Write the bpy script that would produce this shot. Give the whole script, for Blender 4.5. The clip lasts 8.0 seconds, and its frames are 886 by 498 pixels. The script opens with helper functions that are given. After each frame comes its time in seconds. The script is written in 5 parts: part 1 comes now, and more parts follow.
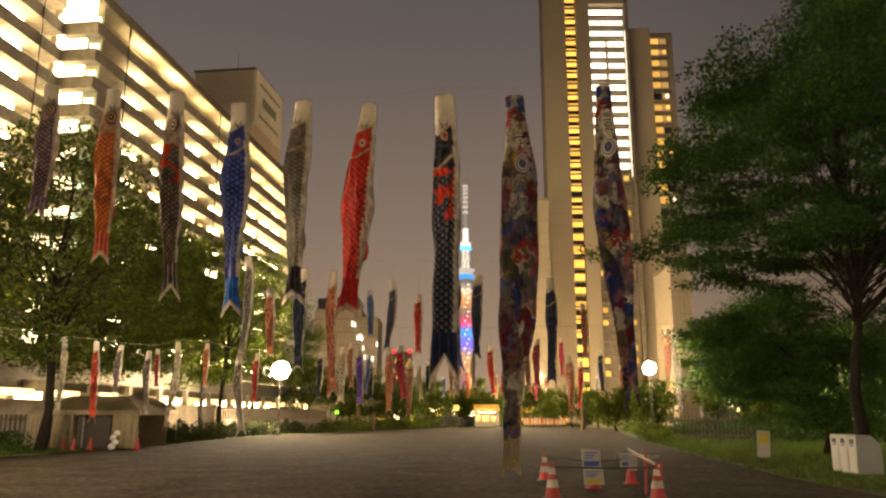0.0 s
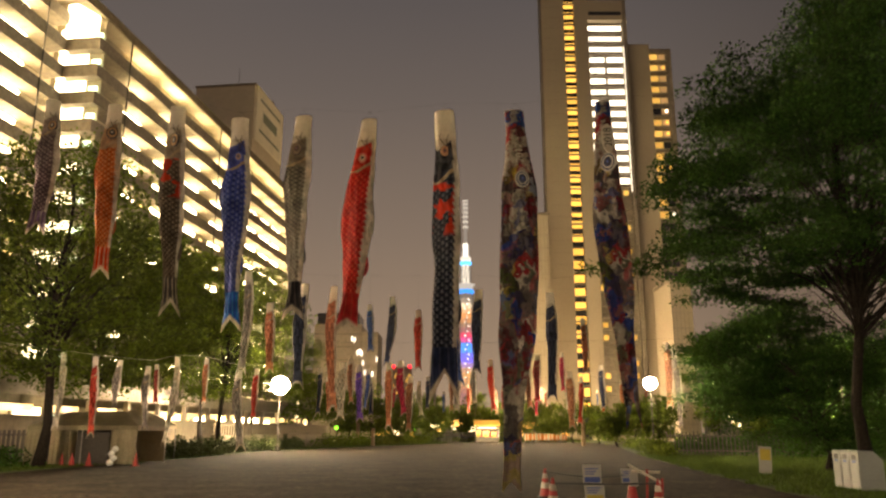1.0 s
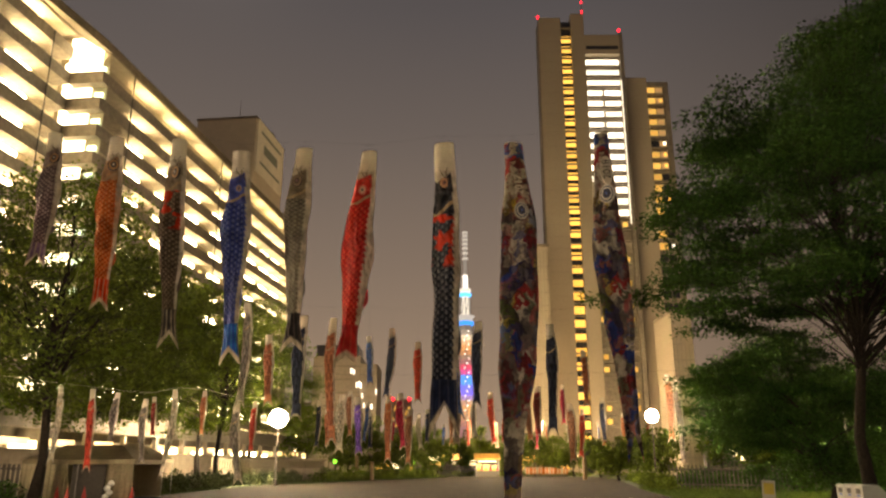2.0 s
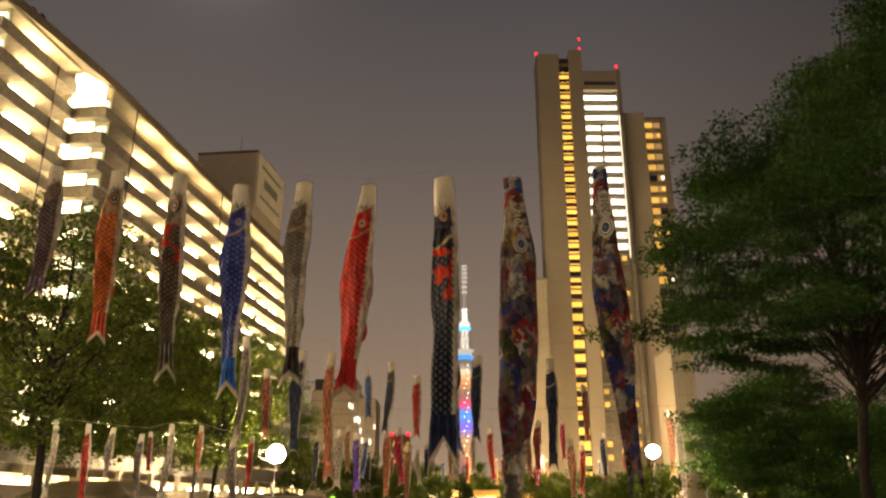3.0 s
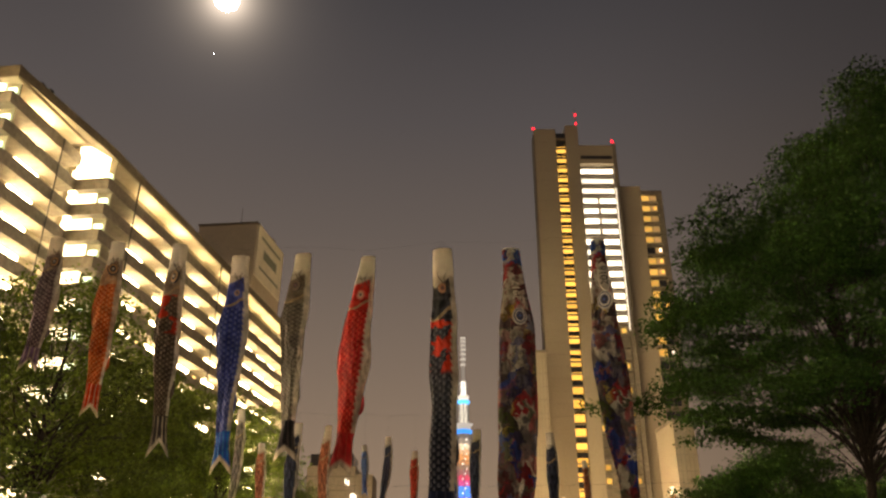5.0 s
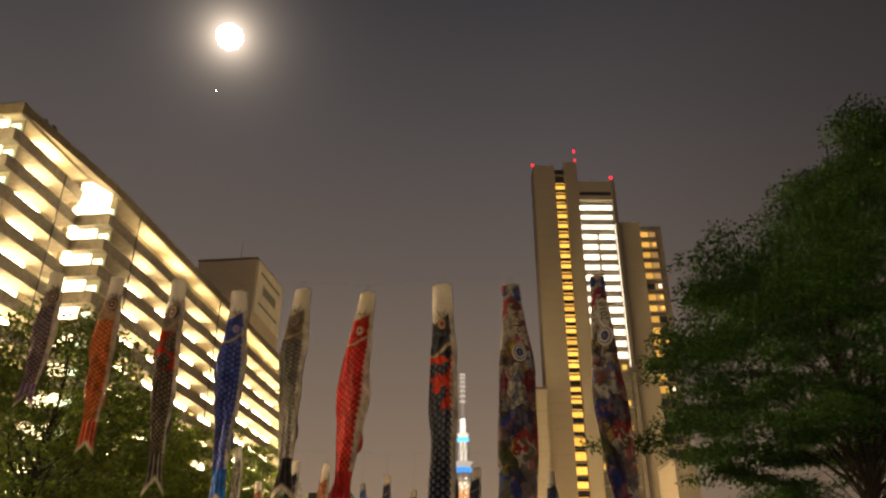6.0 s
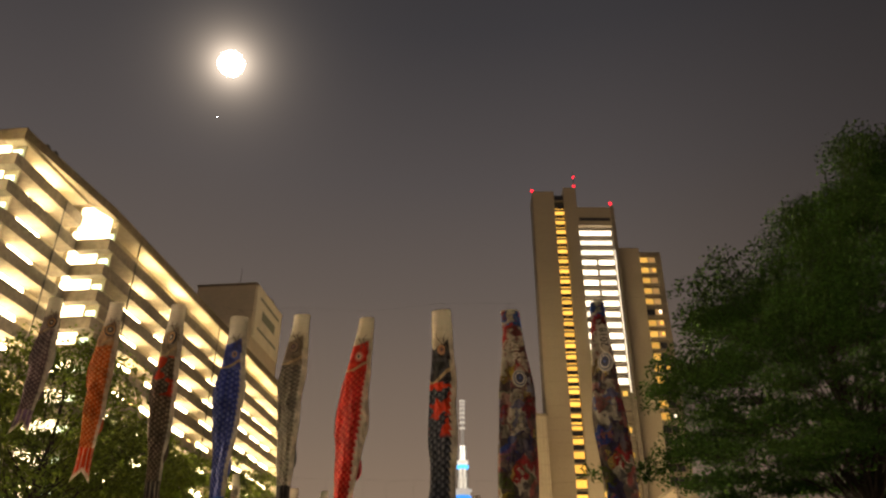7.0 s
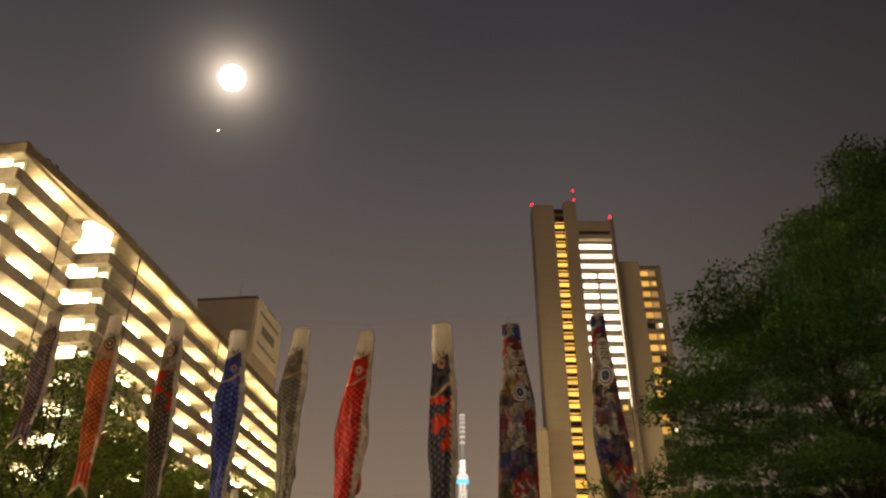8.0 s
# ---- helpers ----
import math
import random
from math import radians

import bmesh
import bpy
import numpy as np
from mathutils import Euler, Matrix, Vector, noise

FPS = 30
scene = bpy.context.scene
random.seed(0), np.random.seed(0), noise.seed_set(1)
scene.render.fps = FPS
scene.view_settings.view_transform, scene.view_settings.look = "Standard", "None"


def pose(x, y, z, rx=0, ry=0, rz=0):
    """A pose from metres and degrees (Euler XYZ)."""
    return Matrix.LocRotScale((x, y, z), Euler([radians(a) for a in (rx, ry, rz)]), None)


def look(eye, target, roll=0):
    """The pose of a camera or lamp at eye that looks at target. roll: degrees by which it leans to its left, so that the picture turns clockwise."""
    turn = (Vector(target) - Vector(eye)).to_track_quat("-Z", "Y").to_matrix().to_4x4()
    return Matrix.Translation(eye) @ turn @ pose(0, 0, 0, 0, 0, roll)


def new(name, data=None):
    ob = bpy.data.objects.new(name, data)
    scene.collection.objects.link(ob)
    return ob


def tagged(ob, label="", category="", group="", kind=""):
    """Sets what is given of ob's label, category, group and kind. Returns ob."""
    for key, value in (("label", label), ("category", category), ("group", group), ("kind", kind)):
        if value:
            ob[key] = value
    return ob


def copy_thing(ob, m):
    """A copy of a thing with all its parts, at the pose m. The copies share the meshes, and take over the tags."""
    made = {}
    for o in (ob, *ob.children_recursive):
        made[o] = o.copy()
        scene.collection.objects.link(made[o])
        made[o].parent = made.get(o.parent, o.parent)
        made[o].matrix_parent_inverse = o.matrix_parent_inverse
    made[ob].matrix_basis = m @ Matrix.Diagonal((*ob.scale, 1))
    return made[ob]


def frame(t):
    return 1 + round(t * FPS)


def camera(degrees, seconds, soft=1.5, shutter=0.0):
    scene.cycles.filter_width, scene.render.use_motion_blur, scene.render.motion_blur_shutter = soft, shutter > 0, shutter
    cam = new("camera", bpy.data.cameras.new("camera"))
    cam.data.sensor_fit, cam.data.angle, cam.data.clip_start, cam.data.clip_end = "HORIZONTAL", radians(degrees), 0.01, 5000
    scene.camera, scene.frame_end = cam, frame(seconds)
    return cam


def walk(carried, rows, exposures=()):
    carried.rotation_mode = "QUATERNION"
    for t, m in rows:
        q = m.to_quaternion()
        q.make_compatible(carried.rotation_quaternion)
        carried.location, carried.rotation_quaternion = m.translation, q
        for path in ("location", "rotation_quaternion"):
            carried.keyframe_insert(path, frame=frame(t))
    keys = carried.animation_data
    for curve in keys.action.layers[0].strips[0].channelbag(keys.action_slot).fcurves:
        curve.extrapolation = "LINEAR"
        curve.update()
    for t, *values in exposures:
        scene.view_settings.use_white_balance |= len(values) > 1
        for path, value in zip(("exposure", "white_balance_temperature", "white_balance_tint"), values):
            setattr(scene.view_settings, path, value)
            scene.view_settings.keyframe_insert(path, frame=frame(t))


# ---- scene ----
cam = camera(60.55, 8.0, soft=2.4, shutter=0.6)


def tilt(yaw, pitch, roll):
    """Hand-held on the spot, 1.6 m over the ground."""
    return pose(0, 0, 1.6, 90 + pitch, 0, yaw) @ pose(0, 0, 0, 0, 0, -roll)


walk(cam, [
    (0.0, tilt(0.000, 12.500, 0.000)),
    (0.5, tilt(0.002, 12.762, 0.021)),
    (1.0, tilt(0.004, 13.616, -0.002)),
    (1.5, tilt(-0.016, 14.856, 0.035)),
    (3.0, tilt(-0.078, 18.534, -0.007)),
    (3.5, tilt(-0.121, 20.269, -0.092)),
    (4.0, tilt(-0.132, 21.736, -0.094)),
    (4.5, tilt(-0.158, 22.701, -0.099)),
    (6.0, tilt(-0.204, 26.634, -0.173)),
    (6.5, tilt(-0.224, 27.574, -0.178)),
    (7.0, tilt(-0.225, 28.553, -0.214)),
    (7.5, tilt(-0.224, 29.243, -0.192)),
    (8.0, tilt(-0.221, 29.575, -0.213)),
], [(0.0, 1.02, 7380, 15), (1.5, 1.0, 7380, 15), (4.0, 0.92, 7380, 15), (6.0, 0.82, 7380, 15), (8.0, 0.82, 7380, 15)])

# ---- sky and lamps ----
MOON = Vector((-0.25952, 0.71552, 0.6486)).normalized()
world = bpy.data.worlds.new("night_sky")
scene.world = world
world.use_nodes = True
wt = world.node_tree
wt.nodes.clear()


def wnode(kind, **sets):
    n = wt.nodes.new(kind)
    for key, value in sets.items():
        n.inputs[key].default_value = value
    return n


geo = wt.nodes.new("ShaderNodeTexCoord")
sep = wt.nodes.new("ShaderNodeSeparateXYZ")
wt.links.new(geo.outputs["Generated"], sep.inputs[0])
ramp = wt.nodes.new("ShaderNodeValToRGB")
wt.links.new(sep.outputs["Z"], ramp.inputs[0])
el = ramp.color_ramp.elements
el[0].position, el[0].color = 0.0, (0.185, 0.135, 0.092, 1)
el[1].position, el[1].color = 0.90, (0.0095, 0.0102, 0.0125, 1)
for at, col in ((0.25, (0.108, 0.085, 0.068, 1)), (0.42, (0.066, 0.057, 0.053, 1)), (0.55, (0.0440, 0.0412, 0.0438, 1)), (0.70, (0.0235, 0.0240, 0.0285, 1))):
    e = el.new(at)
    e.color = col
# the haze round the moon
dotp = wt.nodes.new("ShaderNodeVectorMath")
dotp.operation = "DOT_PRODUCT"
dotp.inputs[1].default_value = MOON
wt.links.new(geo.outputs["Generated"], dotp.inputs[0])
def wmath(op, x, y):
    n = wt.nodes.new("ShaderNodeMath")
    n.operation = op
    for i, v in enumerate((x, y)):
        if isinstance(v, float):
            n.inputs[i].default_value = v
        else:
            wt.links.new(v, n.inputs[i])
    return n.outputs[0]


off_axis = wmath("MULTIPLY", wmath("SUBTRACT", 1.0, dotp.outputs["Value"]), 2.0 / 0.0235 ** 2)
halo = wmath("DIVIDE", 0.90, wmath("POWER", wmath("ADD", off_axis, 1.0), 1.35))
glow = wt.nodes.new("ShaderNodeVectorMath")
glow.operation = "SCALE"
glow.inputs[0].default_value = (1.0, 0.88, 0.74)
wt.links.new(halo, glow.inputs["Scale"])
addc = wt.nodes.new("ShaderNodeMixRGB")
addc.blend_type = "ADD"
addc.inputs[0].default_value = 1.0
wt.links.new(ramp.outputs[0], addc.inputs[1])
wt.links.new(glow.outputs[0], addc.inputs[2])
dome = wt.nodes.new("ShaderNodeMapRange")
dome.interpolation_type = "SMOOTHSTEP"
for key, value in (("From Min", 0.12), ("From Max", 0.62), ("To Min", 1.0), ("To Max", 0.48)):
    dome.inputs[key].default_value = value
wt.links.new(sep.outputs["X"], dome.inputs["Value"])
bg = wnode("ShaderNodeBackground")
wt.links.new(dome.outputs[0], bg.inputs["Strength"])
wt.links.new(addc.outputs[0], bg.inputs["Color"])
wo = wt.nodes.new("ShaderNodeOutputWorld")
wt.links.new(bg.outputs[0], wo.inputs["Surface"])


def lamp_light(name, x, y, z, watts, colour=(1, 0.80, 0.55), size=0.3):
    data = bpy.data.lights.new(name, "POINT")
    data.energy, data.color, data.shadow_soft_size = watts, colour, size
    ob = new(name, data)
    ob.location = (x, y, z)
    return ob


moonlight = bpy.data.lights.new("moonlight", "SUN")
moonlight.energy, moonlight.angle, moonlight.color = 0.05, radians(1.0), (1.0, 0.95, 0.88)
ml = new("moonlight", moonlight)
ml.matrix_world = look(MOON * 100, (0, 0, 0))

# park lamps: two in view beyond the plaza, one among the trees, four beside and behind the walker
# the four beside and behind are unseen, added as front and side light
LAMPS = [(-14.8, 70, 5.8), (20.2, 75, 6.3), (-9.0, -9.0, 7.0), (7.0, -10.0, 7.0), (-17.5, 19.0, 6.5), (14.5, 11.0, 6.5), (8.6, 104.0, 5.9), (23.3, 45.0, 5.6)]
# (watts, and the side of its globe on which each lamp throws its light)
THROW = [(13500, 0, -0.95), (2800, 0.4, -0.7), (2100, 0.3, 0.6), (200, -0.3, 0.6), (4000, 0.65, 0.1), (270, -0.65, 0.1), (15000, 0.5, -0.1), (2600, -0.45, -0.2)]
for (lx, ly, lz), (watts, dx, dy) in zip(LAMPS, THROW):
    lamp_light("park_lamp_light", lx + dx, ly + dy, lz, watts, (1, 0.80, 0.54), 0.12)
lamp_light("stall_light", 7.0, 119.5, 2.6, 500, (1, 0.78, 0.40), 0.4)
# unseen street lamps added in the road at the towers' foot to light them
for lx, ly, watts in ((30, 150, 11000), (61, 163, 8000), (18, 140, 11000), (-24, 165, 14000)):
    lamp_light("added_street_light", lx, ly, 9.0, watts, (1, 0.72, 0.40), 0.5)


# ---- materials ----
def mat(name, colour, rough=0.8, metal=0.0, grain=0.0, scale=8.0, stain=0.0, stain_scale=0.4, bump=0.0,
        translucent=0.0, spread=0.0):
    """A surface with fine grain, larger stains, relief and, for cloth and leaves, light that shines through."""
    m = bpy.data.materials.new(name)
    m.use_nodes = True
    nt = m.node_tree
    b = nt.nodes["Principled BSDF"]
    b.inputs["Roughness"].default_value = rough
    b.inputs["Metallic"].default_value = metal
    b.inputs["Specular IOR Level"].default_value = 0.25 if rough > 0.7 else 0.5
    col = nt.nodes.new("ShaderNodeRGB")
    col.outputs[0].default_value = (*colour, 1)
    out = col.outputs[0]
    tc = nt.nodes.new("ShaderNodeTexCoord")

    def vary(src, amount, sc, detail):
        n = nt.nodes.new("ShaderNodeTexNoise")
        n.inputs["Scale"].default_value = sc
        n.inputs["Detail"].default_value = detail
        nt.links.new(tc.outputs["Object"], n.inputs["Vector"])
        mr = nt.nodes.new("ShaderNodeMapRange")
        mr.inputs["From Min"].default_value, mr.inputs["From Max"].default_value = 0.3, 0.7
        mr.inputs["To Min"].default_value, mr.inputs["To Max"].default_value = 1 - amount, 1 + amount
        nt.links.new(n.outputs["Fac"], mr.inputs["Value"])
        mul = nt.nodes.new("ShaderNodeVectorMath")
        mul.operation = "SCALE"
        nt.links.new(src, mul.inputs[0])
        nt.links.new(mr.outputs[0], mul.inputs["Scale"])
        return mul.outputs[0], n
    if grain:
        out, gn = vary(out, grain, scale, 6)
        if bump:
            bp = nt.nodes.new("ShaderNodeBump")
            bp.inputs["Strength"].default_value, bp.inputs["Distance"].default_value = bump, 0.02
            nt.links.new(gn.outputs["Fac"], bp.inputs["Height"])
            nt.links.new(bp.outputs[0], b.inputs["Normal"])
    if stain:
        out, _ = vary(out, stain, stain_scale, 3)
    if spread:
        inf = nt.nodes.new("ShaderNodeNewGeometry")
        mr = nt.nodes.new("ShaderNodeMapRange")
        mr.inputs["To Min"].default_value, mr.inputs["To Max"].default_value = 1 - spread, 1 + spread
        nt.links.new(inf.outputs["Random Per Island"], mr.inputs["Value"])
        mul = nt.nodes.new("ShaderNodeVectorMath")
        mul.operation = "SCALE"
        nt.links.new(out, mul.inputs[0])
        nt.links.new(mr.outputs[0], mul.inputs["Scale"])
        out = mul.outputs[0]
    nt.links.new(out, b.inputs["Base Color"])
    if translucent:
        shine_through(m, out, translucent)
    return m


def shine_through(m, colour_socket, amount):
    nt = m.node_tree
    tr = nt.nodes.new("ShaderNodeBsdfTranslucent")
    nt.links.new(colour_socket, tr.inputs["Color"])
    mix = nt.nodes.new("ShaderNodeMixShader")
    mix.inputs[0].default_value = amount
    nt.links.new(nt.nodes["Principled BSDF"].outputs[0], mix.inputs[1])
    nt.links.new(tr.outputs[0], mix.inputs[2])
    nt.links.new(mix.outputs[0], nt.nodes["Material Output"].inputs["Surface"])


def glowing(name, colour, strength, vary=0.0):
    m = bpy.data.materials.new(name)
    m.use_nodes = True
    nt = m.node_tree
    b = nt.nodes["Principled BSDF"]
    b.inputs["Base Color"].default_value = (*[min(1, c) * 0.6 for c in colour], 1)
    b.inputs["Emission Color"].default_value = (*colour, 1)
    b.inputs["Emission Strength"].default_value = strength
    if vary:
        inf = nt.nodes.new("ShaderNodeObjectInfo")
        mr = nt.nodes.new("ShaderNodeMapRange")
        mr.inputs["To Min"].default_value, mr.inputs["To Max"].default_value = strength * (1 - vary), strength * (1 + vary)
        nt.links.new(inf.outputs["Random"], mr.inputs["Value"])
        nt.links.new(mr.outputs[0], b.inputs["Emission Strength"])
    return m


def math_node(nt, op, a, b=None):
    n = nt.nodes.new("ShaderNodeMath")
    n.operation = op
    for i, v in enumerate((a, b)):
        if v is None:
            continue
        if isinstance(v, (int, float)):
            n.inputs[i].default_value = v
        else:
            nt.links.new(v, n.inputs[i])
    return n.outputs[0]


def ramp_between(nt, value, lo, hi):
    n = nt.nodes.new("ShaderNodeMapRange")
    n.interpolation_type = "SMOOTHSTEP"
    n.inputs["From Min"].default_value, n.inputs["From Max"].default_value = lo, hi
    nt.links.new(value, n.inputs["Value"])
    return n.outputs[0]


def mix_colour(nt, fac, a, b):
    n = nt.nodes.new("ShaderNodeMixRGB")
    for i, v in ((0, fac), (1, a), (2, b)):
        if isinstance(v, tuple):
            n.inputs[i].default_value = (*v, 1)
        elif isinstance(v, float):
            n.inputs[i].default_value = v
        else:
            nt.links.new(v, n.inputs[i])
    return n.outputs[0]


def cloth(name, scale_col, gap_col, belly=(0.62, 0.55, 0.46), kind="scales", nu=12, nv=22, patch=None, belly_at=0.0):
    """Printed nylon of a carp streamer; the print follows the cloth (u round it, v along it)."""
    m = bpy.data.materials.new(name)
    m.use_nodes = True
    nt = m.node_tree
    b = nt.nodes["Principled BSDF"]
    b.inputs["Roughness"].default_value = 0.75
    b.inputs["Specular IOR Level"].default_value = 0.2
    uv = nt.nodes.new("ShaderNodeUVMap")
    sp = nt.nodes.new("ShaderNodeSeparateXYZ")
    nt.links.new(uv.outputs[0], sp.inputs[0])
    u, v = sp.outputs[0], sp.outputs[1]
    noise_n = nt.nodes.new("ShaderNodeTexNoise")
    noise_n.inputs["Scale"].default_value = 5.0
    noise_n.inputs["Detail"].default_value = 4
    tc = nt.nodes.new("ShaderNodeTexCoord")
    nt.links.new(tc.outputs["Object"], noise_n.inputs["Vector"])
    if kind == "scales":
        # two staggered sets of rows; the nearer scale of the two shows
        def scale_set(shift):
            row = math_node(nt, "ADD", math_node(nt, "MULTIPLY", v, nv * 0.5), shift)
            x = math_node(nt, "SUBTRACT", math_node(nt, "FRACT", math_node(nt, "ADD", math_node(nt, "MULTIPLY", u, float(nu)), shift)), 0.5)
            y = math_node(nt, "FRACT", row)
            r = math_node(nt, "ADD", math_node(nt, "MULTIPLY", math_node(nt, "MULTIPLY", x, x), 3.4), math_node(nt, "MULTIPLY", y, y))
            return math_node(nt, "SQRT", r), y
        ra, ya = scale_set(0.0)
        rb, yb = scale_set(0.5)
        inside = math_node(nt, "LESS_THAN", ra, 0.92)
        pick = math_node(nt, "MULTIPLY", inside, math_node(nt, "LESS_THAN", ya, yb))
        pick = math_node(nt, "MAXIMUM", pick, math_node(nt, "GREATER_THAN", rb, 0.92))
        rn = nt.nodes.new("ShaderNodeMix")
        nt.links.new(pick, rn.inputs[0])
        nt.links.new(rb, rn.inputs[2])
        nt.links.new(ra, rn.inputs[3])
        r = rn.outputs[0]
        root = mix_colour(nt, ramp_between(nt, r, 0.15, 0.60), tuple(0.6 * c for c in scale_col), scale_col)
        col = mix_colour(nt, ramp_between(nt, r, 0.66, 0.84), root, gap_col)
    elif kind == "streaks":
        w = math_node(nt, "FRACT", math_node(nt, "MULTIPLY", u, float(nu)))
        w = math_node(nt, "ABSOLUTE", math_node(nt, "SUBTRACT", w, 0.5))
        col = mix_colour(nt, ramp_between(nt, w, 0.3, 0.48), scale_col, gap_col)
        side = math_node(nt, "ABSOLUTE", math_node(nt, "SUBTRACT", math_node(nt, "FRACT", math_node(nt, "MULTIPLY", u, 2.0)), 0.5))
        rimc = math_node(nt, "MAXIMUM", ramp_between(nt, v, 0.955, 0.98), ramp_between(nt, side, 0.40, 0.46))
        col = mix_colour(nt, rimc, col, (0.56, 0.47, 0.36))
    elif kind == "paint":
        warp = nt.nodes.new("ShaderNodeTexNoise")
        warp.inputs["Scale"].default_value, warp.inputs["Detail"].default_value = 4.0, 4.0
        nt.links.new(tc.outputs["Object"], warp.inputs["Vector"])
        shift = nt.nodes.new("ShaderNodeVectorMath")
        shift.operation = "MULTIPLY_ADD"
        shift.inputs[1].default_value = (0.35, 0.35, 1.0)
        nt.links.new(warp.outputs["Color"], shift.inputs[0])
        nt.links.new(tc.outputs["Object"], shift.inputs[2])

        def patches(sc):
            vo = nt.nodes.new("ShaderNodeTexVoronoi")
            vo.inputs["Scale"].default_value = sc
            nt.links.new(shift.outputs[0], vo.inputs["Vector"])
            hue = nt.nodes.new("ShaderNodeSeparateXYZ")
            nt.links.new(vo.outputs["Color"], hue.inputs[0])
            cr = nt.nodes.new("ShaderNodeValToRGB")
            cr.color_ramp.interpolation = "CONSTANT"
            nt.links.new(hue.outputs[0], cr.inputs[0])
            els = cr.color_ramp.elements
            els[0].position, els[0].color = 0.0, (0.018, 0.040, 0.20, 1)
            els[1].position, els[1].color = 0.90, (0.50, 0.45, 0.36, 1)
            for at, c in ((0.16, (0.20, 0.018, 0.026, 1)), (0.29, (0.020, 0.018, 0.026, 1)), (0.41, (0.12, 0.030, 0.030, 1)), (0.51, (0.055, 0.070, 0.022, 1)), (0.59, (0.016, 0.07, 0.28, 1)),
                          (0.67, (0.32, 0.024, 0.028, 1)), (0.75, (0.44, 0.31, 0.035, 1)), (0.83, (0.05, 0.038, 0.04, 1))):
                e2 = els.new(at)
                e2.color = c
            return cr.outputs[0]
        def blots(sc, lo, hi, detail=3.0):
            n = nt.nodes.new("ShaderNodeTexNoise")
            n.inputs["Scale"].default_value, n.inputs["Detail"].default_value = sc, detail
            nt.links.new(shift.outputs[0], n.inputs["Vector"])
            return ramp_between(nt, n.outputs["Fac"], lo, hi)
        base = mix_colour(nt, blots(3.0, 0.42, 0.58, 4.0), patches(1.5), patches(4.2))
        base = mix_colour(nt, math_node(nt, "MULTIPLY", blots(2.0, 0.50, 0.56), 0.75), base, (0.040, 0.024, 0.026))
        # bare cloth: much of it near the mouth, a few strokes lower down
        bare = blots(3.0, 0.47, 0.54, 4.0)
        up = ramp_between(nt, v, 0.34, 0.06)
        bare = math_node(nt, "MULTIPLY", bare, math_node(nt, "ADD", math_node(nt, "MULTIPLY", up, 0.80), 0.18))
        col = mix_colour(nt, bare, base, (0.47, 0.42, 0.35))
        # fine dark handwriting and red dabs
        col = mix_colour(nt, math_node(nt, "MULTIPLY", blots(17.0, 0.61, 0.66, 2.0), 0.7), col, (0.022, 0.018, 0.026))
        col = mix_colour(nt, math_node(nt, "MULTIPLY", blots(9.0, 0.58, 0.62, 2.0), math_node(nt, "MULTIPLY", ramp_between(nt, v, 0.3, 0.05), 0.8)), col, (0.24, 0.022, 0.030))
    else:
        col = mix_colour(nt, ramp_between(nt, noise_n.outputs["Fac"], 0.45, 0.6), scale_col, gap_col)
    if kind == "plain":
        wave = math_node(nt, "MULTIPLY", math_node(nt, "SINE", math_node(nt, "MULTIPLY", u, 12.566)), 0.022)
        gill = math_node(nt, "ABSOLUTE", math_node(nt, "SUBTRACT", math_node(nt, "ADD", v, wave), 0.240))
        col = mix_colour(nt, ramp_between(nt, gill, 0.010, 0.005), col, (0.50, 0.36, 0.22))
        lip = math_node(nt, "ADD", math_node(nt, "ADD", v, math_node(nt, "MULTIPLY", wave, 0.7)), math_node(nt, "MULTIPLY", noise_n.outputs["Fac"], 0.03))
        col = mix_colour(nt, ramp_between(nt, lip, 0.142, 0.136), col, (0.60, 0.53, 0.43))
    if patch:
        pn = nt.nodes.new("ShaderNodeTexNoise")
        pn.inputs["Scale"].default_value, pn.inputs["Detail"].default_value = 2.6, 3
        nt.links.new(tc.outputs["Object"], pn.inputs["Vector"])
        col = mix_colour(nt, math_node(nt, "MULTIPLY", ramp_between(nt, pn.outputs["Fac"], 0.49, 0.52), ramp_between(nt, math_node(nt, "ABSOLUTE", math_node(nt, "SUBTRACT", v, 0.35)), 0.105, 0.085)), col, patch)
    if belly:
        # u = 0.25 faces the front; the belly runs along u = belly_at
        du = math_node(nt, "ABSOLUTE", math_node(nt, "SUBTRACT", math_node(nt, "FRACT", math_node(nt, "ADD", u, 0.5 - belly_at)), 0.5))
        wob = math_node(nt, "MULTIPLY", math_node(nt, "SUBTRACT", math_node(nt, "FRACT", math_node(nt, "MULTIPLY", v, nv * 0.5)), 0.5), 0.032)
        col = mix_colour(nt, ramp_between(nt, math_node(nt, "ADD", du, wob), 0.145, 0.125), col, belly)
        seam = math_node(nt, "ABSOLUTE", math_node(nt, "SUBTRACT", u, 0.5))
        col = mix_colour(nt, ramp_between(nt, seam, 0.022, 0.012), col, (0.52, 0.43, 0.32))
    dirt = nt.nodes.new("ShaderNodeMapRange")
    dirt.inputs["From Min"].default_value, dirt.inputs["From Max"].default_value = 0.3, 0.7
    dirt.inputs["To Min"].default_value, dirt.inputs["To Max"].default_value = 0.55, 1.25
    nt.links.new(noise_n.outputs["Fac"], dirt.inputs["Value"])
    mul = nt.nodes.new("ShaderNodeVectorMath")
    mul.operation = "SCALE"
    nt.links.new(col, mul.inputs[0])
    nt.links.new(dirt.outputs[0], mul.inputs["Scale"])
    nt.links.new(mul.outputs[0], b.inputs["Base Color"])
    wv = nt.nodes.new("ShaderNodeTexWave")
    wv.inputs["Scale"].default_value, wv.inputs["Distortion"].default_value = 2.2, 9.0
